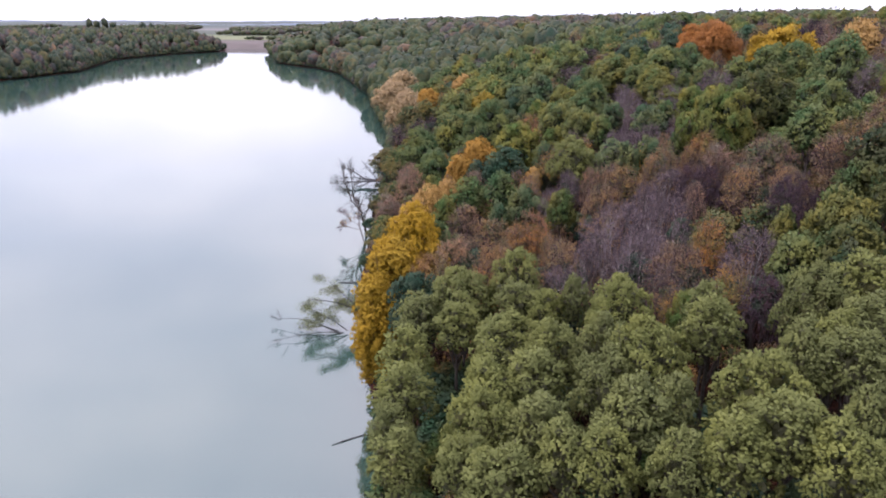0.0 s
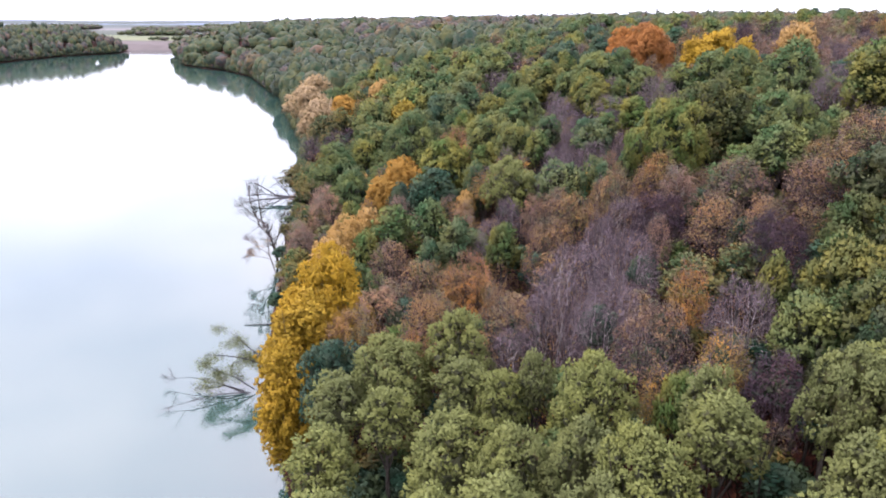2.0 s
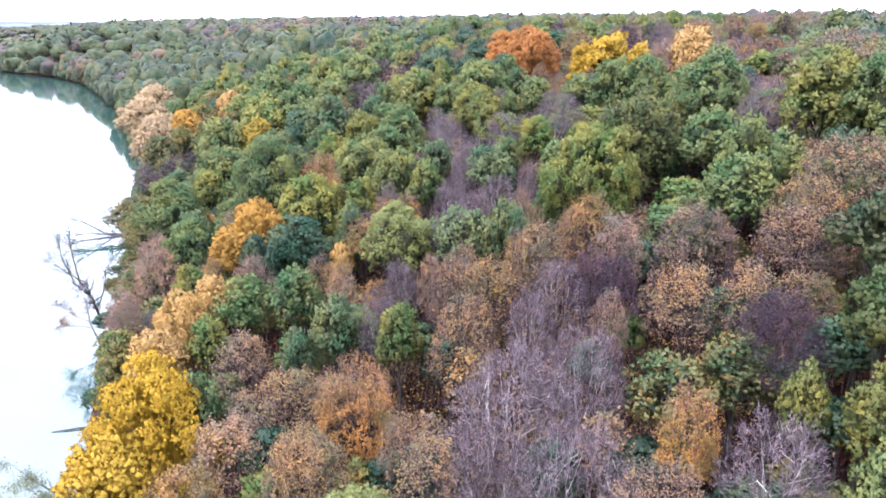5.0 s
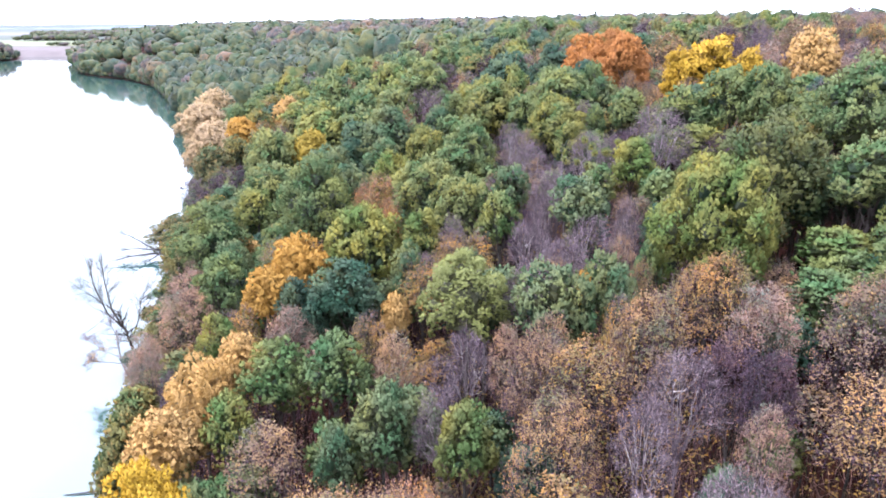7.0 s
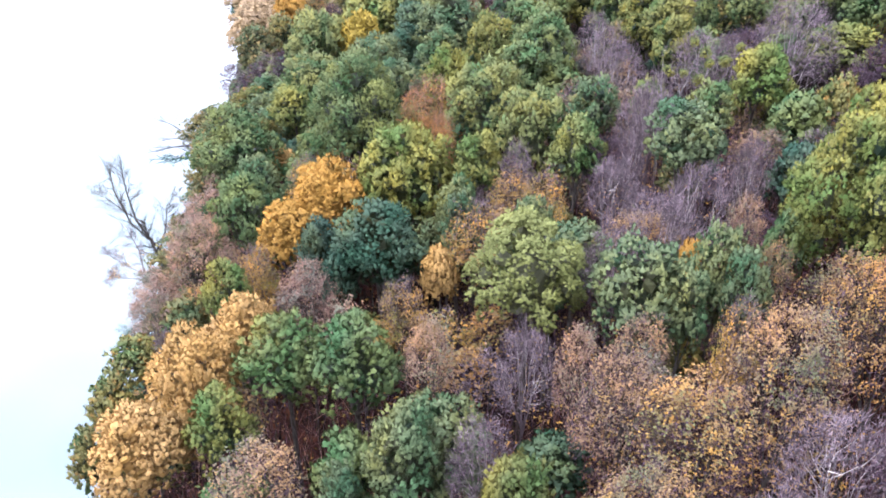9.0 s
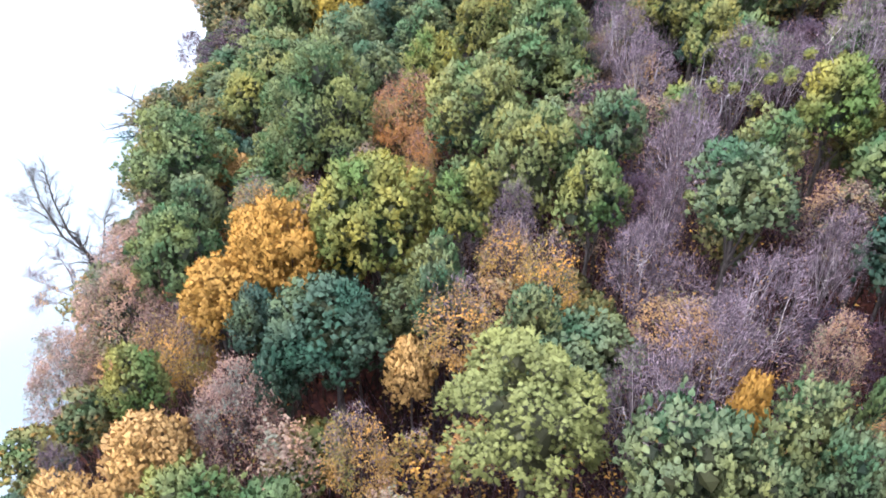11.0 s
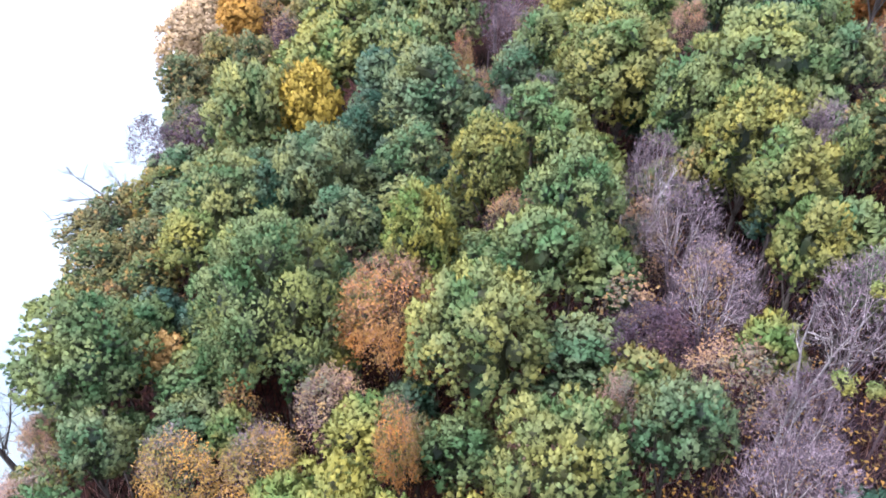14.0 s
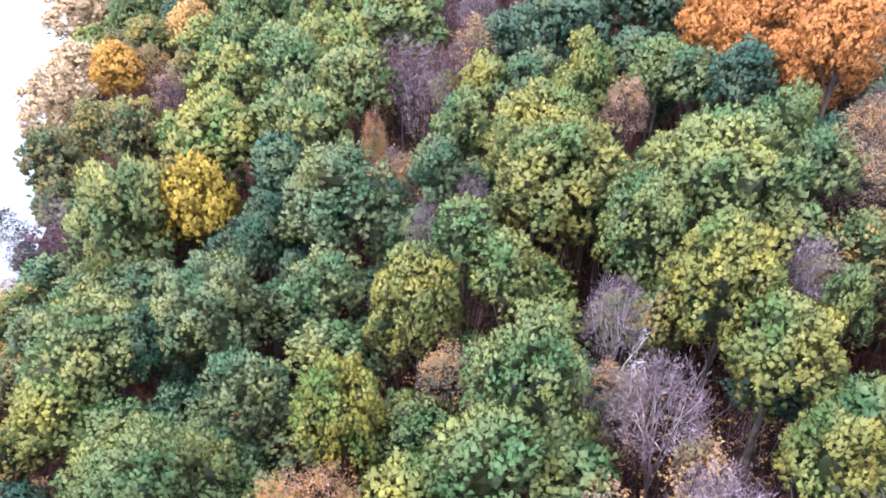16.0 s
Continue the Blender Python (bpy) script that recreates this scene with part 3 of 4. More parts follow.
TREE_NAME = {"willow": "willow", "dark": "ash_tree", "sage": "linden", "lime": "elm", "bare": "bare_tree", "yellow": "maple", "orange": "maple", "russet": "maple", "pale": "maple", "mustard": "maple", "tan": "poplar", "brown": "beech",
             "rust": "hornbeam", "gilded": "hornbeam", "olive": "alder", "rosy": "poplar", "purple": "hazel"}
made = {}


def build_tree(kind, wide, variant, coarse):
    """The first tree of a kind and size, at the origin: an Empty with its trunk, limbs and crown."""
    rng = np.random.default_rng(sum(ord(c) for c in kind) * 31 + int(wide * 10) * 7 + variant)
    H = TREE_HEIGHT
    root = new(TREE_NAME.get(kind, "oak"))
    tall = 0.8 * H if kind == "yellow" else 2.6 + 1.2 * wide if kind == "willow" else 4.2 + 1.9 * wide if kind in SPARSE else 2.3 + 1.55 * wide
    if kind in STYLE:
        st = STYLE[kind]
        paths, ends = limbs_of(rng, H, wide, -0.8, 1 - tall / H, 5, 0.24)
        part("trunk", mesh_of("trunk", *tubes(paths[:1], 7)), BARK, root)
        for p in paths[1:] if not coarse else []:
            part("limb", mesh_of("limb", *tubes([p], 5)), BARK, root)
        gap = 0.68 if kind == "willow" else 0.5 if kind in ("yellow", "orange", "tan", "mustard", "pale") else 0.56
        thin = 1.7 if coarse else 0.76 if wide > 6 else 1.0
        (v, f, soft), (iv, jf) = leafy_crown(rng, wide, tall, st["size"] * (1.3 if coarse else 0.78 if wide > 6 else 1), st["tuft"] * thin, st["per"] * (0.75 if coarse else 1), st["blades"] if not coarse else 6, st["long"] * thin, st["wide"] * thin * (1.15 if coarse else 1),
                                             st["droop"], gap, -0.5 if kind == "yellow" else -0.2, st.get("billow", 1.0))
        v[:, 2] += H - tall
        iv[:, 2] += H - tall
        part("crown", softened(mesh_of("crown", v, f), soft), LEAF[kind], root)
        # Inner shade is coloured into the core; bright autumn kinds keep their leaf colour.
        tagged(part("inner_branchwork", mesh_of("inner_branchwork", iv, jf), LEAF[kind] if kind in ("yellow", "orange", "russet", "mustard", "pale", "tan") else WILLOW_SHADED_CORE if kind == "willow" else SHADED_CORE, root), kind="stuff")
        return tagged(root, st["label"], "tree")
    st = SPARSE[kind]
    bark = TWIG if kind == "bare" else BARK
    paths, ends = limbs_of(rng, H, wide * 0.9, -0.8, 1 - tall / H, 7, 0.12)
    part("trunk", mesh_of("trunk", *tubes(paths[:1], 7)), bark, root)
    count = int((5000 if kind == "bare" else 3400) * (wide / 3) ** 1.5 * (0.34 if coarse else 1))
    branches, (tv, tf), at, way = twig_crown(rng, H, wide, tall, ends, 0.18 if kind == "bare" else 0.13, count, 0.034 if coarse else 0.020)
    if not coarse:
        for p in paths[1:]:
            part("limb", mesh_of("limb", *tubes([p], 5)), bark, root)
        tagged(part("branchwork", mesh_of("branchwork", *tubes(branches, 3)), PALE_BARK if kind == "bare" else bark, root), kind="stuff")
    tagged(part("twig_haze", mesh_of("twig_haze", tv, tf), st["twig"], root), kind="stuff")
    n = int(st["leaves"] * 3600 * (wide / 3) ** 1.6 * (0.3 if coarse else 1))
    if not n:
        return tagged(root, st["label"], "tree")
    rise = np.clip((at[:, 2] - (H - tall)) / tall, 0.05, 1) ** 1.6
    if st.get("low"):
        rise = np.clip(1.0 - rise, 0.05, 1) ** 1.5
    who = rng.choice(len(at), n, p=rise / rise.sum())
    spot = at[who] + unit(way[who]) * rng.uniform(0, 0.5, (n, 1)) + rng.normal(0, 0.1, (n, 3))
    v, f = sprays(rng, spot, way[who], 0.30 if coarse else 0.16, 0.22 if coarse else 0.11)
    tagged(part("dry_foliage", mesh_of("dry_foliage", v, f), LEAF[st["leaf"]], root), kind="stuff")
    return tagged(root, st["label"], "tree")


tree_rng = random.Random(7)
planted = []


def plant(kind, x, y, radius, height=None, group="trees of the wooded lake slope"):
    wide = 2.6 if radius < 3.3 else 4.2 if radius < 5.6 else 6.4
    variant = tree_rng.randrange(2 if wide > 3 else 3)
    ground_z = float(ground_height(x, y))
    h = height or TREE_HEIGHT * tree_rng.uniform(0.88, 1.06)
    s = radius / (wide + 0.6 if kind in SPARSE else 1.1 * wide + 0.4)
    m = pose(x, y, ground_z, 0, 0, tree_rng.uniform(0, 360)) @ Matrix.Diagonal((s, s, h / TREE_HEIGHT, 1))
    key = (kind, wide, variant, y > 195 or x > 73 or radius < 2.5 and height is not None and height < 16)
    planted.append((x, y, radius))
    if key not in made:
        made[key] = tagged(build_tree(*key), group=group)
        made[key].matrix_basis = m
        return made[key]
    proto = made[key]
    keep = proto.matrix_basis.copy()
    proto.matrix_basis = Matrix.Identity(4)
    ob = copy_thing(proto, m)
    proto.matrix_basis = keep
    return ob


# ---- the trees of the slope: x, y, crown radius and height in metres ----
SAGE_LINDENS = [
    (-1, 97.7, 2.1, 17.2), (8, 98.9, 1.4, 16.5), (11.4, 100, 2.1, 17.2), (31.6, 104.7, 1.4, 16.4),
    (28.2, 104.9, 1.5, 16.5), (26.2, 106.3, 2.6, 17.8), (55.6, 106.5, 3, 18.2), (31.2, 106.8, 1.6, 16.6),
    (22.4, 118.1, 1.7, 16.8), (35.5, 122.3, 2.8, 18), (17.5, 123.6, 1.3, 16.3), (18, 126.1, 1.7, 16.7),
    (39, 126.7, 2, 17.1), (26.1, 134.3, 3.6, 19), (31.8, 134.6, 2.2, 17.4), (24, 145.1, 4.3, 19.7),
    (-1.6, 147.2, 2.3, 17.4), (57.2, 164.3, 2.3, 17.5), (15.7, 164.9, 2.6, 17.8), (22.2, 173, 2.9, 18.2),
    (13.2, 175.8, 4.3, 19.7), (3.3, 176.4, 4.7, 20.2), (57.3, 181.1, 2.6, 17.8), (24.8, 182.3, 5.3, 20.9),
]
SAGE_LINDENS += [
    (33.6, 182.5, 2.6, 17.8), (45.8, 191.4, 3, 18.2), (3.7, 195.9, 5.6, 21.3), (29.8, 208.6, 4.4, 19.9),
]
YELLOW_MAPLES = [
    (-8.6, 83.7, 3.5, 18.8), (-7, 88.8, 5.4, 21), (-4.1, 95.4, 5.7, 21.4), (68, 150, 2.3, 14.4),
    (73.5, 152.5, 2.5, 14.8), (79, 156, 2.4, 15.2), (77.6, 156.3, 3.3, 18.6), (76.2, 164.6, 4.9, 20.5),
    (72.7, 168.8, 3.6, 18.9),
]
LIME_ELMS = [
    (21.7, 58.2, 1.5, 16.5), (37.4, 64.1, 3.6, 18.9), (34.8, 69.3, 1.4, 16.4), (16.5, 95.5, 1.9, 17),
    (69.2, 105.5, 5.5, 21.1), (42, 107.9, 5.6, 21.3), (-1.7, 124.7, 2, 17.1), (44.5, 128.9, 2.5, 17.6),
    (20.6, 132.1, 2.2, 17.3), (14.2, 133.4, 4.5, 20), (43.2, 144.4, 2.2, 17.3), (44.8, 150.3, 3.1, 18.4),
    (45.6, 157.1, 3.7, 19.1), (21.3, 160.1, 3.3, 18.6), (28.1, 167.3, 3.6, 18.9), (41.1, 172, 5.3, 20.9),
    (41.9, 179, 5, 20.6), (42.2, 196, 2.5, 17.7), (13.5, 206.1, 5.3, 20.9), (12.7, 215.6, 4, 19.4),
]
GREEN_OAKS = [
    (32.3, 60.4, 2.3, 17.5), (67.6, 91.3, 3.7, 19), (48.4, 93, 3.2, 18.5), (53.4, 98.4, 3.4, 18.7),
    (71.8, 100.2, 4.5, 20), (35.3, 107.4, 1.1, 16), (0.3, 107.8, 2.1, 17.2), (9, 108.9, 2.8, 18),
    (4.2, 112, 2.8, 18), (65.5, 119.6, 4.5, 20), (28.5, 127.6, 2.3, 17.4), (65.7, 135.3, 3.5, 18.8),
    (62.7, 139.5, 3.7, 19), (-2.2, 139.6, 3.5, 18.8), (57.1, 140.7, 2.8, 18), (54.4, 150.6, 2.6, 17.8),
    (28.6, 151.1, 3.1, 18.4), (50.4, 152.6, 1.4, 16.4), (32.4, 155, 3.8, 19.2), (9.9, 155.9, 6.9, 22),
    (-4.8, 156.3, 5, 20.5), (44.3, 164.8, 3.4, 18.7), (49.7, 165.4, 5.2, 20.8), (34.4, 165.9, 2.6, 17.8),
]
GREEN_OAKS += [
    (56.2, 167.8, 3.3, 18.6), (1, 170.9, 2.8, 18), (33.2, 171.7, 2.7, 18), (56, 185.2, 2.8, 18),
    (49.9, 188.3, 3.3, 18.7), (37.8, 188.7, 2.9, 18.2), (23.9, 218.6, 4.6, 20), (38.9, 221.2, 5.5, 21.1),
    (14.2, 226.4, 5, 20.6), (32.9, 233.1, 6.1, 21.8), (19.9, 253.5, 6.6, 22),
]
BARE_TREES = [
    (30.6, 66.5, 3.1, 17.6), (21.4, 72.1, 4, 18.2), (12.8, 72.3, 2.4, 17.1), (17.6, 76.3, 3.5, 17.8),
    (21, 80.2, 5.3, 19.1), (26.4, 81.3, 3.9, 18.1), (26.5, 90, 2.4, 17.1), (30.3, 92.4, 2.9, 17.4),
    (15.5, 99.2, 2.2, 16.9), (19, 105.2, 2.1, 16.9), (66.6, 110.4, 4.7, 18.7), (26.6, 112, 2.5, 17.1),
    (29.8, 113.1, 3.1, 17.6), (33.6, 115, 2.7, 17.3), (38.3, 117.2, 1.9, 16.7), (-6.2, 120.7, 1.3, 16.3),
    (29.6, 121.5, 2.2, 16.9), (32.7, 126, 1.7, 16.6), (35.5, 130.2, 2.8, 17.3), (24, 130.4, 1.8, 16.7),
    (37.7, 133.9, 2.3, 17), (51.2, 136.4, 4.9, 18.8), (46, 137.5, 2.1, 16.9), (43.6, 138.9, 3.1, 17.5),
]
BARE_TREES += [
    (37.8, 144, 3, 17.5), (38.7, 151, 3, 17.5), (50.3, 155.7, 2.7, 17.3), (39.5, 159, 2.4, 17.1),
    (31.2, 176.3, 2, 16.8), (35.4, 177.5, 2, 16.8), (36.7, 200, 3.4, 17.8), (37.9, 207.3, 4, 18.2),
    (-6.4, 208.2, 2.9, 17.5), (46.8, 236.5, 7.3, 19.5),
]
PURPLE_TREES = [
    (27.6, 56.4, 2.6, 17.2), (38.2, 75.5, 3.6, 17.9), (34.1, 89.4, 2.1, 16.9), (32.9, 91.3, 2.5, 17.2),
    (93.8, 188, 5.9, 19.5), (43.4, 223.7, 3.3, 17.7), (5.5, 235.3, 2.5, 17.2),
]
BROWN_BEECHES = [
    (23.5, 67, 3.4, 17.8), (13.9, 77.8, 2.6, 17.2), (39.9, 80.3, 2.6, 17.3), (13.1, 82.4, 1.9, 16.8),
    (36.4, 83, 3.1, 17.6), (6.4, 83.6, 3.9, 18.1), (47.1, 84.2, 3.2, 17.6), (-1.3, 85.4, 3.8, 18.1),
    (50.6, 86.7, 4.1, 18.3), (57.3, 89.8, 5.4, 19.2), (42.2, 90.5, 4.1, 18.3), (21.7, 92.2, 3.3, 17.7),
    (6.7, 92.7, 3, 17.5), (25.5, 96.5, 3, 17.5), (31, 98.1, 3.8, 18.1), (37.2, 99.6, 3.6, 17.9),
    (23.1, 99.9, 3.3, 17.7), (3.1, 101.7, 3, 17.5), (25.1, 102.9, 1.9, 16.7), (33.8, 105.4, 1.3, 16.3),
    (63, 167.1, 2.3, 17), (86.1, 196.3, 6, 19.5), (0.5, 258.6, 3.4, 17.8),
]
DARK_OAKS = [
    (-2.8, 77.2, 3.4, 18.7), (8, 121.5, 1.5, 16.5), (11, 122.5, 3.2, 18.5), (6.1, 126.8, 1.9, 17),
    (7.4, 175.6, 2.4, 17.6), (59.7, 177.9, 3, 18.3), (17.5, 183.6, 2.1, 17.3), (18.1, 187.2, 2.1, 17.2),
    (19.7, 195.6, 2.9, 18.2), (52.9, 202.7, 4.7, 20.2),
]
PALE_MAPLES = [
    (-4.7, 107.2, 3, 18.3), (-2.4, 113.3, 3.4, 18.7), (0.8, 117.5, 2.4, 17.5), (15.7, 120.5, 1.3, 14),
    (-1.3, 121.2, 2, 14), (88.1, 156, 4.1, 19.6), (-0.3, 158.9, 1.9, 14), (7.6, 267.5, 4, 19.4),
]
MUSTARD_MAPLES = [
    (11.2, 196.1, 3.5, 18.9),
]
TAN_POPLARS = [
    (-13.2, 247.7, 6.7, 22), (-13, 263.6, 5.5, 21.1), (-21.9, 320.7, 9.9, 21.5), (-20.3, 344.3, 10, 22),
]
ORANGE_MAPLES = [
    (31.1, 110.6, 0.9, 14), (3.1, 130, 2.8, 18.1), (7.1, 132.8, 3.9, 19.3), (-5.1, 257.2, 4.4, 19.9),
]
ROSY_TREES = [
    (31.5, 85.8, 1.6, 16.5), (1.7, 90.5, 3.1, 17.5), (37.4, 94.9, 2.9, 17.4), (21.8, 103.6, 1.7, 16.6),
    (13.7, 108.6, 2.1, 16.9), (34.5, 110.7, 1.5, 16.5), (5.1, 119.9, 3.3, 17.7), (96, 121.5, 3.6, 17.9),
    (99.7, 132.1, 7.7, 19.5), (-6, 135.5, 3.9, 18.1), (29.7, 137.9, 1.5, 16.5), (-6.6, 144.2, 3.2, 17.7),
    (-7.2, 151.3, 1.5, 16.5), (85.6, 163.1, 3.6, 17.9), (52, 183.3, 2.3, 17), (99.8, 193.4, 4, 18.2),
]
OLIVE_TREES = [
    (51, 74.8, 3.7, 15), (36, 76.5, 2.7, 14.5), (61.5, 82, 3.9, 14.5), (-10, 112.1, 1.4, 14.5),
    (-10, 117.9, 1.8, 14.5), (-5.9, 125.7, 2, 14.5), (-9.1, 141.7, 3.8, 14.5), (56.4, 157.2, 4.2, 14.5),
    (42, 158.3, 1.6, 14.5), (-8.3, 167.5, 4.8, 14.5), (-4, 172.8, 2.6, 14.5), (-11.5, 180.6, 4.6, 14.5),
    (-15.4, 190.2, 5.4, 14.5), (1, 213, 6.1, 14.5), (-9.1, 220, 3.6, 14.5), (-2.6, 242.3, 5.9, 14.5),
    (0.6, 280.9, 5.9, 15),
]
RUST_TREES = [
    (27.9, 70.9, 1.9, 18.5), (4.8, 75.8, 2, 18.5), (11.5, 89.6, 3.5, 18.5), (18.2, 139.9, 1.5, 18.5),
    (18.8, 153, 4.2, 18.5), (29.7, 193.8, 1.6, 18.5),
]
GILDED_TREES = [
    (24.2, 59.2, 1.9, 16.8), (21.5, 60.7, 1.7, 16.6), (27.1, 62.3, 2.1, 16.9), (30.2, 102, 1.6, 16.5),
    (12.5, 114.3, 2.1, 16.8), (18.8, 121.1, 2.7, 17.3), (24.6, 122.9, 2.1, 16.9), (22.7, 126.2, 2.2, 16.9),
    (0.6, 127.7, 1.9, 16.7), (4.4, 144.1, 2.6, 17.2),
]
DEEP_OAKS = [
    (30.4, 54.4, 1.8, 16.9), (33.7, 55, 2.2, 17.3), (35.6, 58.9, 2.8, 18), (43.9, 68.1, 2.2, 17.3),
    (46.6, 68.3, 2.6, 17.8), (42.9, 71.5, 2.7, 17.9), (49.4, 78.6, 3.1, 18.4), (50.3, 113.5, 4.8, 20.3),
]
RUSSET_MAPLES = [
    (65.6, 174.5, 3.1, 21.5), (66.7, 181.9, 6.6, 21.5), (64, 188.4, 4.7, 21.5),
]
WILLOWS = [
    (22.3, 33.8, 2.6, 18.6), (17.6, 36.7, 2.8, 18.7), (25.3, 36.8, 2, 18.1), (20.9, 36.9, 3.2, 19),
    (14.8, 37.3, 2.2, 18.2), (10.6, 39.6, 2.5, 18.5), (4, 40.1, 3, 18.9), (20.9, 41.2, 3.9, 19.5),
    (8.2, 41.3, 2.6, 18.6), (27.3, 42.3, 2.7, 18.7), (13.3, 43, 3.2, 19), (15.9, 43.3, 2.2, 18.2),
    (1.7, 43.5, 2.4, 18.4), (6.9, 45, 2.9, 18.8), (25.4, 45, 2.5, 18.5), (27.7, 45.2, 2.4, 18.4),
    (30.5, 45.9, 2.8, 18.7), (-3.6, 46.5, 2.6, 18.6), (3.1, 47, 3.5, 19.3), (12.5, 47.6, 3.5, 19.3),
    (16, 50, 3.7, 19.5), (32.8, 50.9, 3.2, 19), (29.2, 51, 3.3, 19.1), (-4.3, 51.1, 2.4, 18.4),
]
WILLOWS += [
    (7.3, 51.1, 3.2, 19.1), (3.8, 51.5, 3.2, 19.1), (21.3, 51.6, 2.7, 18.7), (13.4, 53.5, 3.3, 19.1),
    (22.2, 55.1, 2.2, 18.3), (9.2, 55.3, 3.4, 19.2), (-3.7, 56.3, 3.2, 19), (5.7, 58.2, 4.2, 19.5),
    (16.1, 59.8, 3.4, 19.2), (-3.5, 63.5, 3.1, 19), (10.1, 63.8, 2.2, 18.2), (12.9, 64.5, 1.9, 18.1),
    (1.4, 66.1, 2.8, 18.7), (7.5, 66.7, 2.6, 18.6), (-2.6, 70.5, 3.1, 19), (2.2, 72.9, 4.1, 19.5),
    (8.1, 73.5, 3.6, 19.4), (20.6, 111.5, 4.6, 19.5),
]
LISTED = (("sage", SAGE_LINDENS), ("yellow", YELLOW_MAPLES), ("lime", LIME_ELMS), ("green", GREEN_OAKS), ("bare", BARE_TREES), ("purple", PURPLE_TREES), ("brown", BROWN_BEECHES), ("dark", DARK_OAKS), ("pale", PALE_MAPLES), ("mustard", MUSTARD_MAPLES), ("tan", TAN_POPLARS), ("orange", ORANGE_MAPLES), ("rosy", ROSY_TREES), ("olive", OLIVE_TREES), ("rust", RUST_TREES), ("gilded", GILDED_TREES), ("deep", DEEP_OAKS), ("russet", RUSSET_MAPLES), ("willow", WILLOWS))
for kind, rows in LISTED:
    for x, y, r, h in rows:
        plant(kind, x, y, r, h)


# ---- the trees between and past them ----
known = [(kind, x, y) for kind, rows in LISTED if kind not in ("pale", "orange", "mustard", "tan", "russet") for x, y, r, h in rows]


def fill_kind(x, y):
    """What grows where: green oaks below, bare and brown trees in drifts up the slope."""
    beside = min(known, key=lambda q: (q[1] - x) ** 2 + (q[2] - y) ** 2)
    if math.hypot(beside[1] - x, beside[2] - y) < 13:
        if beside[0] == "purple":
            return tree_rng.choice(["purple", "bare", "purple", "brown"])
        if beside[0] == "bare":
            return tree_rng.choice(["bare", "gilded", "bare", "brown", "bare", "purple"] if x < 42 else ["bare", "purple", "bare", "brown", "purple"])
        return beside[0] if beside[0] not in ("yellow", "orange", "pale", "purple", "lime", "rust", "willow") else tree_rng.choice(["brown", "bare", "green"] if x > 15 else ["brown", "green", "olive"])
    drift = noise.noise(Vector((x * 0.022 + 3.1, y * 0.022, 0.0))) + 0.0035 * (x - 40) + tree_rng.uniform(-0.3, 0.3)
    if y < 75:
        return "willow" if drift < 0.25 else tree_rng.choice(["green", "brown", "bare"])
    if drift > 0.28:
        return tree_rng.choice(["bare", "bare", "brown", "bare", "purple", "rosy"])
    if drift > 0.12:
        return tree_rng.choice(["brown", "bare", "green", "sage", "olive"])
    return tree_rng.choice(["green", "green", "green", "sage", "dark", "lime", "green", "sage", "olive", "brown"])


def in_plan(x, y):
    return 24 < y < 335 and x < 34 + (y - 20) * 0.78


spots = [(tree_rng.uniform(-40, 285), 24 + 311 * tree_rng.random() ** 0.8) for _ in range(16000)]
inland = shore_distance([s[0] for s in spots], [s[1] for s in spots])
filled = 0
for (x, y), away in zip(spots, inland):
    r0 = tree_rng.uniform(2.2, 3.6)
    if away < 2.0 + r0 or not in_plan(x, y) or y < 74 and x < 45 or filled >= 800:
        continue
    r = r0 * (1 + 0.004 * max(0, y - 150))
    if any(abs(x - a) < 9 and math.hypot(x - a, y - b) < (0.9 if y < 76 else 0.6 if y < 200 else 0.76) * (r + c) for a, b, c in planted):
        continue
    plant(fill_kind(x, y), x, y, r, TREE_HEIGHT * (tree_rng.uniform(0.5, 0.62) if y < 76 else tree_rng.uniform(0.58, 0.76) if y < 200 else tree_rng.uniform(0.75, 0.98)))
    filled += 1


# ---- bushes along the water's edge ----
fringe = []
for _ in range(1500):
    y = tree_rng.uniform(40, 330)
    x = float(np.interp(y, [p[1] for p in RIGHT_SHORE], [p[0] for p in RIGHT_SHORE])) + tree_rng.uniform(1.2, 3.6)
    if len(fringe) < 110 and all(math.hypot(x - a, y - b) > 2.0 for a, b in fringe):
        fringe.append((x, y))
        plant(tree_rng.choice(["olive", "olive", "brown", "dark", "rosy", "sage"]), x, y, tree_rng.uniform(1.1, 1.7), tree_rng.uniform(3, 6.5), "bushes along the water's edge")


# ---- bushes between the willows ----
between = []
for _ in range(2500):
    x, y = tree_rng.uniform(-6, 48), tree_rng.uniform(34, 80)
    if len(between) < 90 and float(shore_distance(x, y)) > 1.5 and all(math.hypot(x - a, y - b) > 2.9 for a, b in between):
        between.append((x, y))
        plant(tree_rng.choice(["dark", "dark", "olive", "green", "brown"]), x, y, tree_rng.uniform(1.7, 2.4), tree_rng.uniform(6, 10), "low growth under the trees")


# ---- low growth in the gaps ----
low = 0
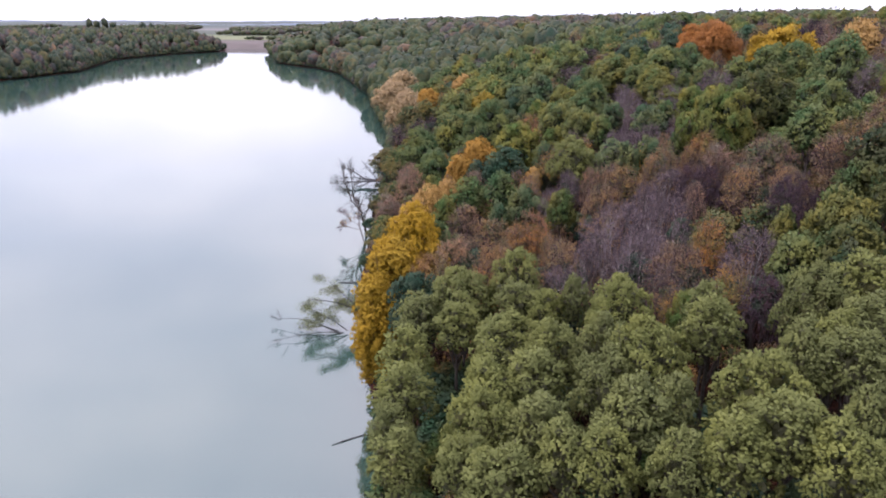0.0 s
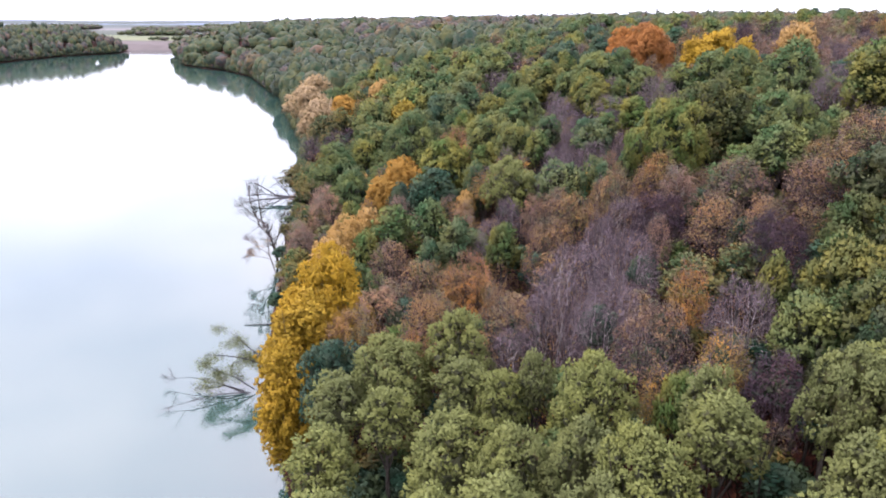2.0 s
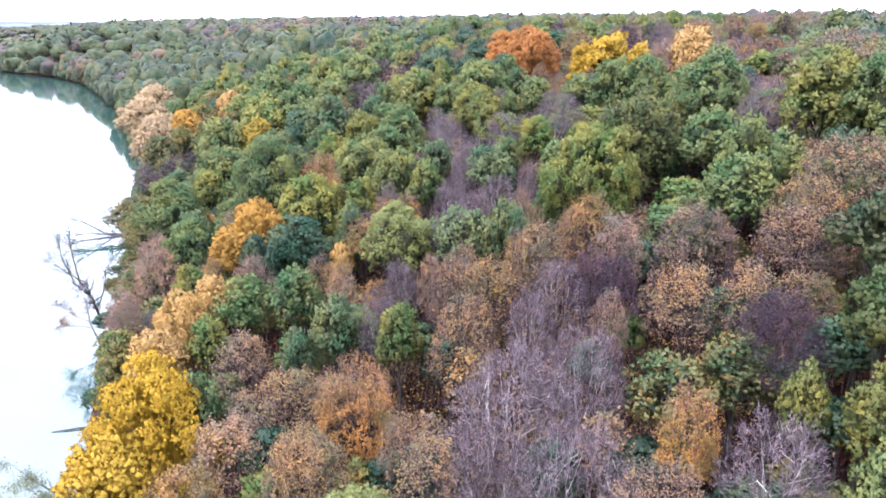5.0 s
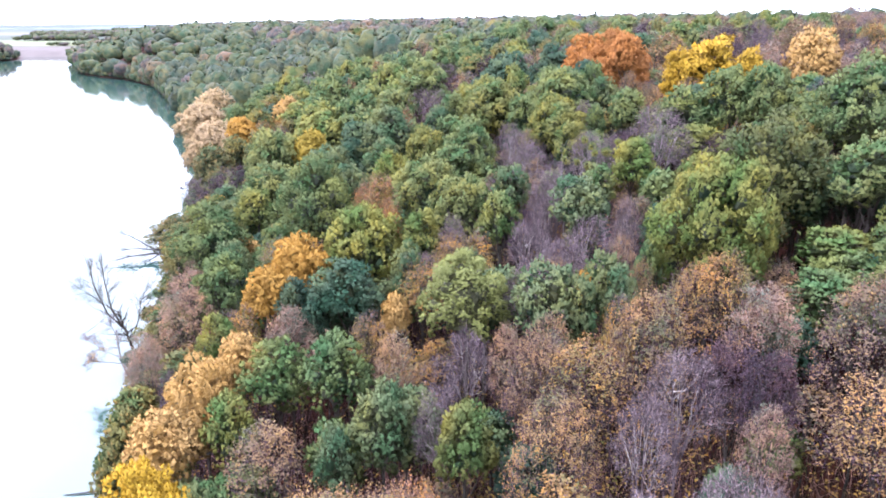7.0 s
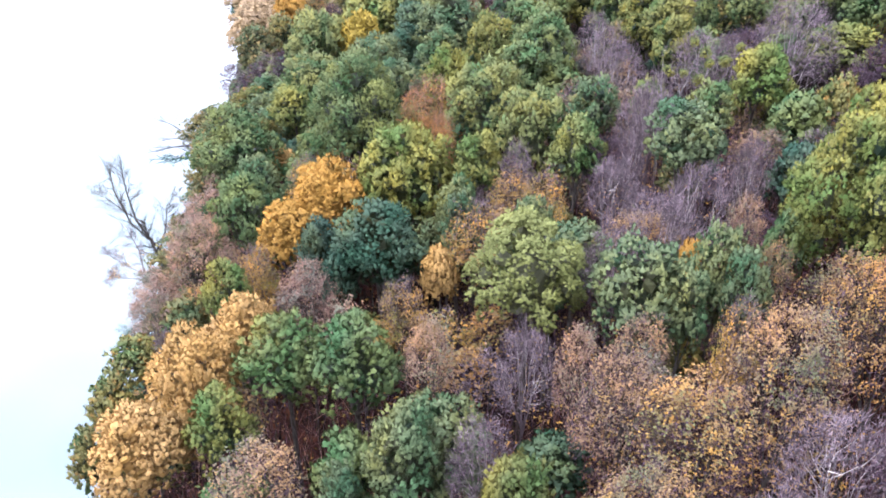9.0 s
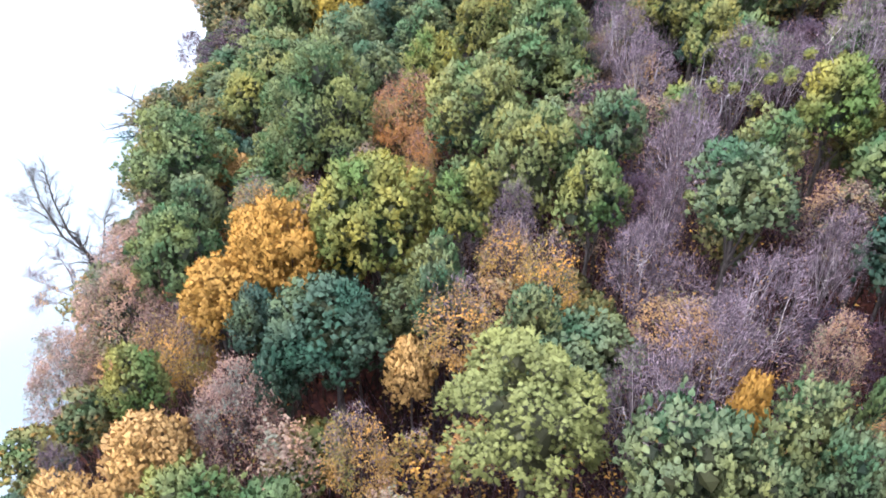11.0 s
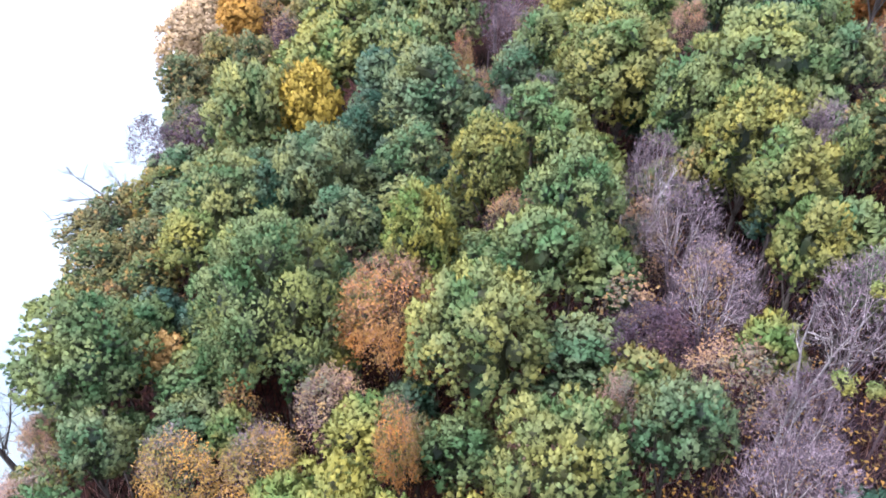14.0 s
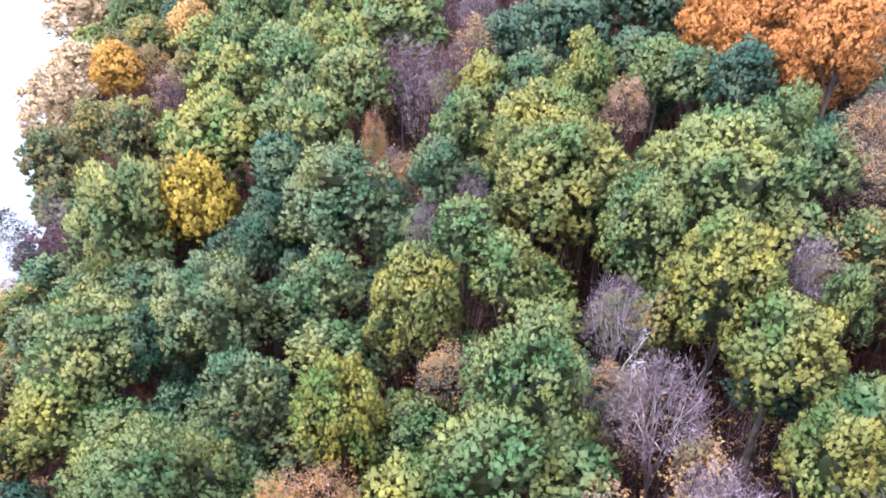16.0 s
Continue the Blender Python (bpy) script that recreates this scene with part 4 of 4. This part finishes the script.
for _ in range(9000):
    x, y = tree_rng.uniform(-25, 90), tree_rng.uniform(28, 215)
    away = float(shore_distance(x, y))
    if away < 1.0 or not in_plan(x, y) or low >= 300:
        continue
    r = tree_rng.uniform(1.5, 2.4)
    if any(abs(x - a) < 8 and math.hypot(x - a, y - b) < 0.52 * (r + c) for a, b, c in planted):
        continue
    plant(tree_rng.choice(["olive", "brown", "dark"] if away < 9 else ["brown", "brown", "olive", "dark", "dark", "green"]), x, y, r,
          tree_rng.uniform(5, 9) if away < 9 else tree_rng.uniform(9, 14.5) * (0.6 if y < 76 else 1), "low growth under the trees")
    low += 1


# ---- undergrowth ----
# Brushwood added to darken the gaps between trees; its colour carries the shade.
under_rng = np.random.default_rng(19)
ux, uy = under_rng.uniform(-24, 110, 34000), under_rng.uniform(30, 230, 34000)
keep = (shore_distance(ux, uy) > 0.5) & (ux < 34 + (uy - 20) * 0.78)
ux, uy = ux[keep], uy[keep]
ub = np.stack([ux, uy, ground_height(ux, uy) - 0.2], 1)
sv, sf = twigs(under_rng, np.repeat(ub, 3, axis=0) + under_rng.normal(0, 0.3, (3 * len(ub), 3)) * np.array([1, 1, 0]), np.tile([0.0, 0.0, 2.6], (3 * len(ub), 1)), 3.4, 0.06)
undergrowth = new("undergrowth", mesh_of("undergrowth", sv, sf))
undergrowth.data.materials.append(SHADED_TWIG)


def thicket(name, label, kinds, count, material, reach, low, high, seed, leafy=False):
    """Brush under and between the trees of the given kinds."""
    rng = np.random.default_rng(seed)
    feet = np.array([(x, y) for kind, x, y in known if kind in kinds and y > 76])
    at = feet[rng.integers(0, len(feet), count)] + rng.normal(0, reach, (count, 2))
    at = at[(shore_distance(at[:, 0], at[:, 1]) > 1.5)]
    at = np.column_stack([at, ground_height(at[:, 0], at[:, 1]) + rng.uniform(low, high, len(at))])
    up = np.tile([0.0, 0.0, 1.8], (len(at), 1))
    shape = sprays(rng, at, up, 0.26, 0.16) if leafy else twigs(rng, at, up, 4.2, 0.022)
    ob = new(name, mesh_of(name, *shape))
    ob.data.materials.append(material)
    return tagged(ob, label, "thicket", kind="stuff")


thicket("thicket", "mauve leafless saplings crowding under the bare trees", ("bare", "gilded"), 26000, PURPLE_TWIG, 3.6, -0.2, 3.0, 23)
thicket("thicket", "rosy brown saplings between the half-bare trees", ("brown", "rosy", "rust", "bare"), 22000, ROSE_TWIG, 3.6, -0.2, 3.0, 24)
thicket("thicket", "golden-brown leaves on the saplings under the trees", ("gilded", "rust", "brown", "bare"), 30000, LEAF["gold"], 3.8, 0.5, 7.0, 25, True)
tagged(undergrowth, "leafless brushwood in a shade-dark colour, added to deepen the gaps", "undergrowth", kind="stuff")


# ---- far woods ----
def far_woods(name, label, spots, kinds, seed):
    """Woods too far off to tell one tree from the next: crowns of coarse sprays round a lumpy heart, in one mesh."""
    rng = np.random.default_rng(seed)
    verts, faces, which, soften, base = [], [], [], [], 0
    for (x, y, r, h), k in zip(spots, kinds):
        z = float(ground_height(x, y))
        far = math.hypot(x, y)
        n, fine = (170, 0.12) if far < 480 else (90, 0.13) if far < 800 else (10, 0.24)
        shape, sides = (BALL, BALL_FACES) if far < 800 else (ICO, ICO_FACES)
        lumpy = rng.uniform(0.75, 1.1, (len(shape), 1))
        hull = shape * lumpy * np.array([r * 0.92, r * 0.92, h * 0.44]) + np.array([x, y, z + h * 0.52])
        who = rng.integers(0, len(shape), n)
        out = unit(shape[who] + rng.normal(0, 0.45, (n, 3)) + np.array([0, -0.2, 0.45]))
        leaves = sprays(rng, np.array([x, y, z + h * 0.52]) + out * np.array([r * 0.92, r * 0.92, h * 0.44]) * rng.uniform(0.80, 1.06, (n, 1)), out + np.array([0, 0, 0.2]), r * fine * 1.5, r * fine)
        soften.append(np.repeat(unit(out + np.array([0, 0, 0.15])), 3, axis=0))
        soften.append(unit(shape + np.array([0, 0, 0.1])))
        lv = leaves[0].reshape(-1, 3, 3)
        back = np.einsum("ij,ij->i", np.cross(lv[:, 1] - lv[:, 0], lv[:, 2] - lv[:, 0]), out) < 0
        leaves[1][back] = leaves[1][back][:, ::-1]
        for vv, ff in (leaves, (hull, sides)):
            verts.append(vv)
            faces.append(ff + base)
            base += len(vv)
            which.append(np.full(len(ff), k, np.int32))
    me = mesh_of(name, np.concatenate(verts), np.concatenate(faces))
    for mat in FAR_LEAF:
        me.materials.append(mat)
    me.polygons.foreach_set("material_index", np.concatenate(which))
    softened(me, np.concatenate(soften))
    return tagged(new(name, me), label, "woods", kind="stuff")


def far_kind(x, y):
    drift = noise.noise(Vector((x * 0.006, y * 0.006, 4.0))) + 0.0011 * (x - 150) + tree_rng.uniform(-0.15, 0.15)
    # Opposite shore: tones picked to imitate the bluish-mauve cast of haze.
    if x < -330:
        return tree_rng.choice([2, 2, 1, 6, 4, 0, 6, 2, 3, 5] if drift > -0.1 else [2, 0, 2, 6, 2, 3])
    if drift > 0.18:
        return tree_rng.choice([4, 6, 4, 6, 5, 6, 3, 0])
    if y > 550:
        return tree_rng.choice([2, 0, 0, 4, 1, 2, 3, 0, 6, 0, 0, 2])
    return tree_rng.choice([0, 0, 0, 1, 2, 0, 0, 2, 0, 3, 0, 1, 0, 0, 2, 7])


def scatter(count, x_low, x_high, y_low, y_high, keep, gap):
    cells, found = {}, []
    cand = [(tree_rng.uniform(x_low, x_high), tree_rng.uniform(y_low, y_high)) for _ in range(count)]
    away = shore_distance([c[0] for c in cand], [c[1] for c in cand])
    for (x, y), s in zip(cand, away):
        g = gap(x, y)
        if s < 0.3 or not keep(x, y, s):
            continue
        key = (int(x // 30), int(y // 30))
        near = [q for i in (-1, 0, 1) for j in (-1, 0, 1) for q in cells.get((key[0] + i, key[1] + j), ())]
        if any((x - a) ** 2 + (y - b) ** 2 < g * g for a, b in near):
            continue
        cells.setdefault(key, []).append((x, y))
        found.append((x, y, g * tree_rng.uniform(0.58, 0.84), tree_rng.uniform(16, 22)))
    return found


def on_right(x, y, s):
    return 1 < s < 1500 and -0.32 * y < x < 120 + max(y, 0) * 0.98 and (y < 1250 or x > -150 + (y - 1250) * 0.3) and not in_plan(x, y)


right = scatter(40000, -330, 1500, -90, 2300, on_right, lambda x, y: 6.5 + 0.012 * math.hypot(x, y))
left = scatter(9000, -900, -360, 380, 1290, lambda x, y, s: 1 < s < 240, lambda x, y: 9.0)
for side, x_low, x_high, y_low in ((right, -330, 0, 320), (left, -470, -360, 380)):
    edge = scatter(30000, x_low, x_high, y_low, 1300, lambda x, y, s: s < 8, lambda x, y: 3.8)
    side += [(x, y, r * 1.5, h * tree_rng.uniform(0.35, 0.75)) for x, y, r, h in edge]
for side, line in ((right, RIGHT_SHORE), (left, LEFT_SHORE)):
    for (ax, ay), (bx, by) in zip(line, line[1:]):
        length = math.hypot(bx - ax, by - ay)
        for n in range(int(length / 2.6) if max(ay, by) < 1290 and min(ay, by) > 230 else 0):
            f, inward = (n + tree_rng.random()) * 2.6 / length, tree_rng.uniform(0.6, 2.0)
            px, py = ax + (bx - ax) * f + (by - ay) / length * inward, ay + (by - ay) * f - (bx - ax) / length * inward
            side.append((px, py, tree_rng.uniform(1.8, 3.0), tree_rng.uniform(3.5, 8)))
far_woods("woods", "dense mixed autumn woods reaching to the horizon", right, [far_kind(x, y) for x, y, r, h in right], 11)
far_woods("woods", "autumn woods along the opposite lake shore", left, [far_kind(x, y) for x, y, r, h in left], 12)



# ---- fallen and dead trees along the shore ----
def bent(rng, a, b, bow):
    a, b = np.array(a, float), np.array(b, float)
    d = np.linalg.norm(b - a)
    return [a, a * 0.65 + b * 0.35 + rng.normal(0, bow, 3) * d, a * 0.3 + b * 0.7 + rng.normal(0, bow, 3) * d, b]


def forked(rng, path, thick, count, long, up, name, root, bark, twig_at):
    """A limb as one part, with smaller branches off it; gives the branches' paths."""
    part(name, mesh_of(name, *tubes([(path, [thick, thick * 0.8, thick * 0.5, thick * 0.12])], 6)), bark, root)
    main = unit(path[-1] - path[0])
    side = []
    for _ in range(count):
        f = rng.uniform(0.25, 1.0)
        i = min(2, int(f * 3))
        p = path[i] + (path[i + 1] - path[i]) * (f * 3 - i)
        way = unit(main + rng.normal(0, 0.75, 3) + np.array([0, 0, up]))
        q = p + way * long * rng.uniform(0.4, 1.0) * (1.25 - 0.6 * f)
        q[2] = max(q[2], 0.15)
        side.append((bent(rng, p, q, 0.06), [thick * 0.32, thick * 0.24, thick * 0.14, 0.012]))
        twig_at += [(p + (q - p) * g, way) for g in np.linspace(0.25, 1.0, 8)]
    return side


def dead_tree(name, label, limbs, thick, count, long, up, seed, bark, twig_mat, per=6, twig_long=0.9):
    """Bare limbs given as start and end points, with branches and fine twigs."""
    rng = np.random.default_rng(seed)
    root = new(name)
    twig_at, branches = [], []
    for n, (a, b, share) in enumerate(limbs):
        branches += forked(rng, bent(rng, a, b, 0.04), thick * share, count, long, up, "trunk" if n == 0 else "limb", root, bark, twig_at)
    tagged(part("branchwork", mesh_of("branchwork", *tubes(branches, 4)), bark, root), kind="stuff")
    at = np.repeat(np.array([p for p, w in twig_at]), per, axis=0)
    way = np.repeat(np.array([w for p, w in twig_at]), per, axis=0)
    v, f = twigs(rng, at + rng.normal(0, 0.12, at.shape), way + np.array([0, 0, 0.2]), twig_long, 0.013)
    v[:, 2] = np.maximum(v[:, 2], 0.05)
    tagged(part("twig_haze", mesh_of("twig_haze", v, f), twig_mat, root), kind="stuff")
    return tagged(root, label, "tree", "dead wood along the shore"), at, way, rng


fallen, at, way, rng = dead_tree("fallen_willow", "fallen willow hanging over the lake, still partly in leaf",
                                 [((-8.9, 107, 3.2), (-21.4, 109.6, 5.2), 1.0), ((-10.4, 106, 0.5), (-23.9, 108.5, 0.35), 0.9), ((-11.4, 107, 3.5), (-19.9, 111, 8.6), 0.6),
                                  ((-15.9, 107.6, 0.4), (-22.9, 109, 4.2), 0.45), ((-17.4, 107.6, 0.3), (-28.4, 111, 1.0), 0.4), ((-16.4, 107.0, 0.3), (-26.9, 104, 0.3), 0.4)],
                                 0.2, 7, 3.2, 0.1, 41, DEAD_WOOD, DEAD_WOOD, 3)
lean = (at[:, 2] > 1.6) & (at[:, 0] > -23.5)
part("foliage", mesh_of("foliage", *bunches(rng, at[lean] - np.array([0, 0, 0.4]), way[lean] * 0.3 + np.array([0, 0, 0.8]), 0.55, 20, 0.2, 0.075, 0.5)), LEAF["willow"], fallen, "thin sage-green leaves")

dead_tree("leaning_alder", "tall bare dark-stemmed tree leaning out over the lake",
          [((-18.6, 164, 0.3), (-20.6, 164.6, 9.0), 1.0), ((-19.4, 164.3, 5.0), (-21.8, 165, 17.6), 0.62), ((-19.6, 164.3, 5.6), (-23.6, 165.6, 16.2), 0.55), ((-19.0, 164.2, 4.2), (-15.8, 166, 12.6), 0.4),
           ((-20.2, 164.5, 8.4), (-25.6, 165.5, 12.6), 0.3)],
          0.3, 18, 4.2, 0.5, 42, BARK, BARK, 5, 1.0)
leaning, at, way, rng = dead_tree("leaning_birch", "slender pale tree with a few last peach leaves over the lake",
                                  [((-18.4, 157.5, 0.2), (-20.6, 158.4, 10.6), 1.0), ((-19.0, 157.8, 3.0), (-23.6, 157.0, 4.6), 0.5), ((-19.2, 157.8, 4.0), (-24.0, 158, 7.6), 0.4)],
                                  0.17, 13, 3.0, 0.25, 45, PALE_BARK, TWIG, 6)
who = rng.integers(0, len(at), 60)
who = who[at[who][:, 2] < 7]
part("foliage", mesh_of("foliage", *bunches(rng, at[who], np.tile([0, 0, 1.0], (len(who), 1)), 0.3, 8, 0.2, 0.13)), LEAF["pale"], leaning, "a few last peach-yellow leaves")

dead_tree("fallen_tree", "dark fallen tree fanned out over the water",
          [((-19.0, 218.4, 1.6), (-33.8, 216, 0.7), 1.0), ((-19.5, 218.5, 1.5), (-33.0, 228, 3.6), 0.7), ((-19.5, 218.5, 1.4), (-32.0, 221, 1.6), 0.7), ((-19.8, 218.4, 1.4), (-28.0, 213, 0.4), 0.6), ((-20.5, 218.6, 1.4), (-25.5, 224, 6.0), 0.5)],
          0.32, 9, 4.0, 0.1, 44, DEAD_WOOD, DEAD_WOOD, 4)


def floating_log(a, b, thick, seed):
    rng = np.random.default_rng(seed)
    root = new("floating_log")
    part("stem", mesh_of("stem", *tubes([(bent(rng, a, b, 0.015), [thick, thick * 0.9, thick * 0.7, thick * 0.3])], 7)), DEAD_WOOD, root)
    part("stub", mesh_of("stub", *tubes([(bent(rng, (np.array(a) * 0.6 + np.array(b) * 0.4), np.array(a) * 0.5 + np.array(b) * 0.5 + np.array([0.2, 0.5, 0.5]), 0.05), [thick * 0.4, thick * 0.3, thick * 0.2, 0.02])], 5)), DEAD_WOOD, root)
    return tagged(root, "dark waterlogged log floating by the bank", "log", "dead wood along the shore")


dead_tree("bare_tree", "pale bare dead tree with forked whitish limbs under the oaks",
          [((37.6, 155.5, 18.4), (37.4, 155.2, 28.0), 1.0), ((37.4, 155.3, 25.0), (35.4, 154.4, 34.0), 0.6), ((37.4, 155.2, 26.5), (39.2, 154.6, 35.2), 0.6), ((37.4, 155.2, 24.0), (33.6, 153.6, 29.5), 0.45), ((37.4, 155.2, 27.0), (37.8, 153.6, 34.6), 0.45)],
          0.2, 8, 2.6, 0.4, 46, WHITE_BARK, PALE_BARK, 2, 0.8)
dead_tree("bare_tree", "pale bare dead tree with a crooked top among the thickets",
          [((41.6, 139.4, 18.8), (41.2, 139.0, 29.0), 1.0), ((41.2, 139.1, 26.0), (39.6, 138.0, 35.6), 0.55), ((41.2, 139.0, 27.0), (43.2, 138.2, 35.0), 0.55), ((41.3, 139.0, 25.0), (44.6, 139.6, 31.0), 0.4)],
          0.2, 8, 2.6, 0.4, 47, WHITE_BARK, PALE_BARK, 2, 0.8)

floating_log((-18.5, 238.5, 0.05), (-29.2, 239, 0.05), 0.16, 51)
floating_log((-9.6, 77.2, 0.03), (-13.6, 74.8, 0.05), 0.10, 52)
floating_log((-16.0, 131, 0.1), (-20.9, 131.3, 0.06), 0.12, 53)

# ---- mistletoe in the bare crowns ----
def mistletoe(x, y, up, r, seed):
    rng = np.random.default_rng(seed)
    d = unit(rng.normal(0, 1, (70, 3)))
    ob = new("mistletoe")
    tagged(part("leaves", mesh_of("leaves", *bunches(rng, d * r * rng.uniform(0.5, 1.0, (70, 1)), d, 0.06, 5, 0.16, 0.08)), LEAF["lime"], ob), kind="stuff")
    # One added lump fills the centre, its colour as dark as shade.
    part("stem_cluster", mesh_of("stem_cluster", *boughs(rng, np.zeros((1, 3)), [r * 0.5])), SHADED_TWIG, ob)
    ob.location = (x, y, float(ground_height(x, y)) + up)
    return tagged(ob, "yellow-green mistletoe ball among bare branches", "mistletoe", "mistletoe in the bare trees")


for n, (x, y) in enumerate([(39.3, 132.5), (42.4, 137.6), (41.2, 132.9), (42.7, 131.9), (44.4, 132.8), (41.4, 129.7), (39.6, 130.2), (38.1, 133.1), (40.5, 130.4)]):
    mistletoe(x, y, 16.2 + 0.5 * (n % 3), 0.42 + 0.07 * (n % 4), 60 + n)


# ---- the far side of the valley ----
def valley_trees(x, y, s):
    at = y + 0.22 * x
    patch = noise.noise(Vector((x * 0.0045, y * 0.003, 7.0)))
    return s > 15 and (at > 1930 and patch > 0.12 or 1640 < at < 1690 and patch > 0.0) and tree_rng.random() < 0.8 and float(ground_height(x, y)) < 24


belts = scatter(30000, -1700, -150, 1500, 3100, valley_trees, lambda x, y: 15.0)
belts = [(x, y, r * 1.25, h * (0.45 if y + 0.22 * x < 1800 else 0.8)) for x, y, r, h in belts]
far_woods("hedgerow_trees", "belts of trees between the distant fields", belts, [tree_rng.choice([1, 1, 0, 6]) for _ in belts], 13)


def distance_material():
    mat, t, out = nodes_of("painted_distance_haze")
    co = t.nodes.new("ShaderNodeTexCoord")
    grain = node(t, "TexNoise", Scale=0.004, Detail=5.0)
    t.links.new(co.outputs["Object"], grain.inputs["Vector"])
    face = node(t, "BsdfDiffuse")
    # The haze of distance is put into this blue-grey base colour.
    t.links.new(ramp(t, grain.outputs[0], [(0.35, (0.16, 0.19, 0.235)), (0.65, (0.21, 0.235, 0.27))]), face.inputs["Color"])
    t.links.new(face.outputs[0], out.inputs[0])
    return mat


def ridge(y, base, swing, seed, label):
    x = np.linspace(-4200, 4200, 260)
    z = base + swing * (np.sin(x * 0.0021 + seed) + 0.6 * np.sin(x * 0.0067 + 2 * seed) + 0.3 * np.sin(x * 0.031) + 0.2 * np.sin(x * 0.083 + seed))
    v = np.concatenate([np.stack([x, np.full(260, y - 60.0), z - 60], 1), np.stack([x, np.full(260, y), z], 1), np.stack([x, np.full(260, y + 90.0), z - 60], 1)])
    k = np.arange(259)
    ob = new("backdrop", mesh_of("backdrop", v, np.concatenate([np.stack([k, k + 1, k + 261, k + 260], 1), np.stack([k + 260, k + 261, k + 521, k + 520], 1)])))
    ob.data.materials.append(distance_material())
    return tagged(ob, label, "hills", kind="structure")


# Wooded ridges whose haze is only their colour.
ridge(4560, 51, 4.0, 1.0, "wooded ridge on the horizon, coloured blue-grey for haze")
ridge(3560, 34, 5.0, 2.4, "wooded rise across the valley, haze put into its blue-grey colour")
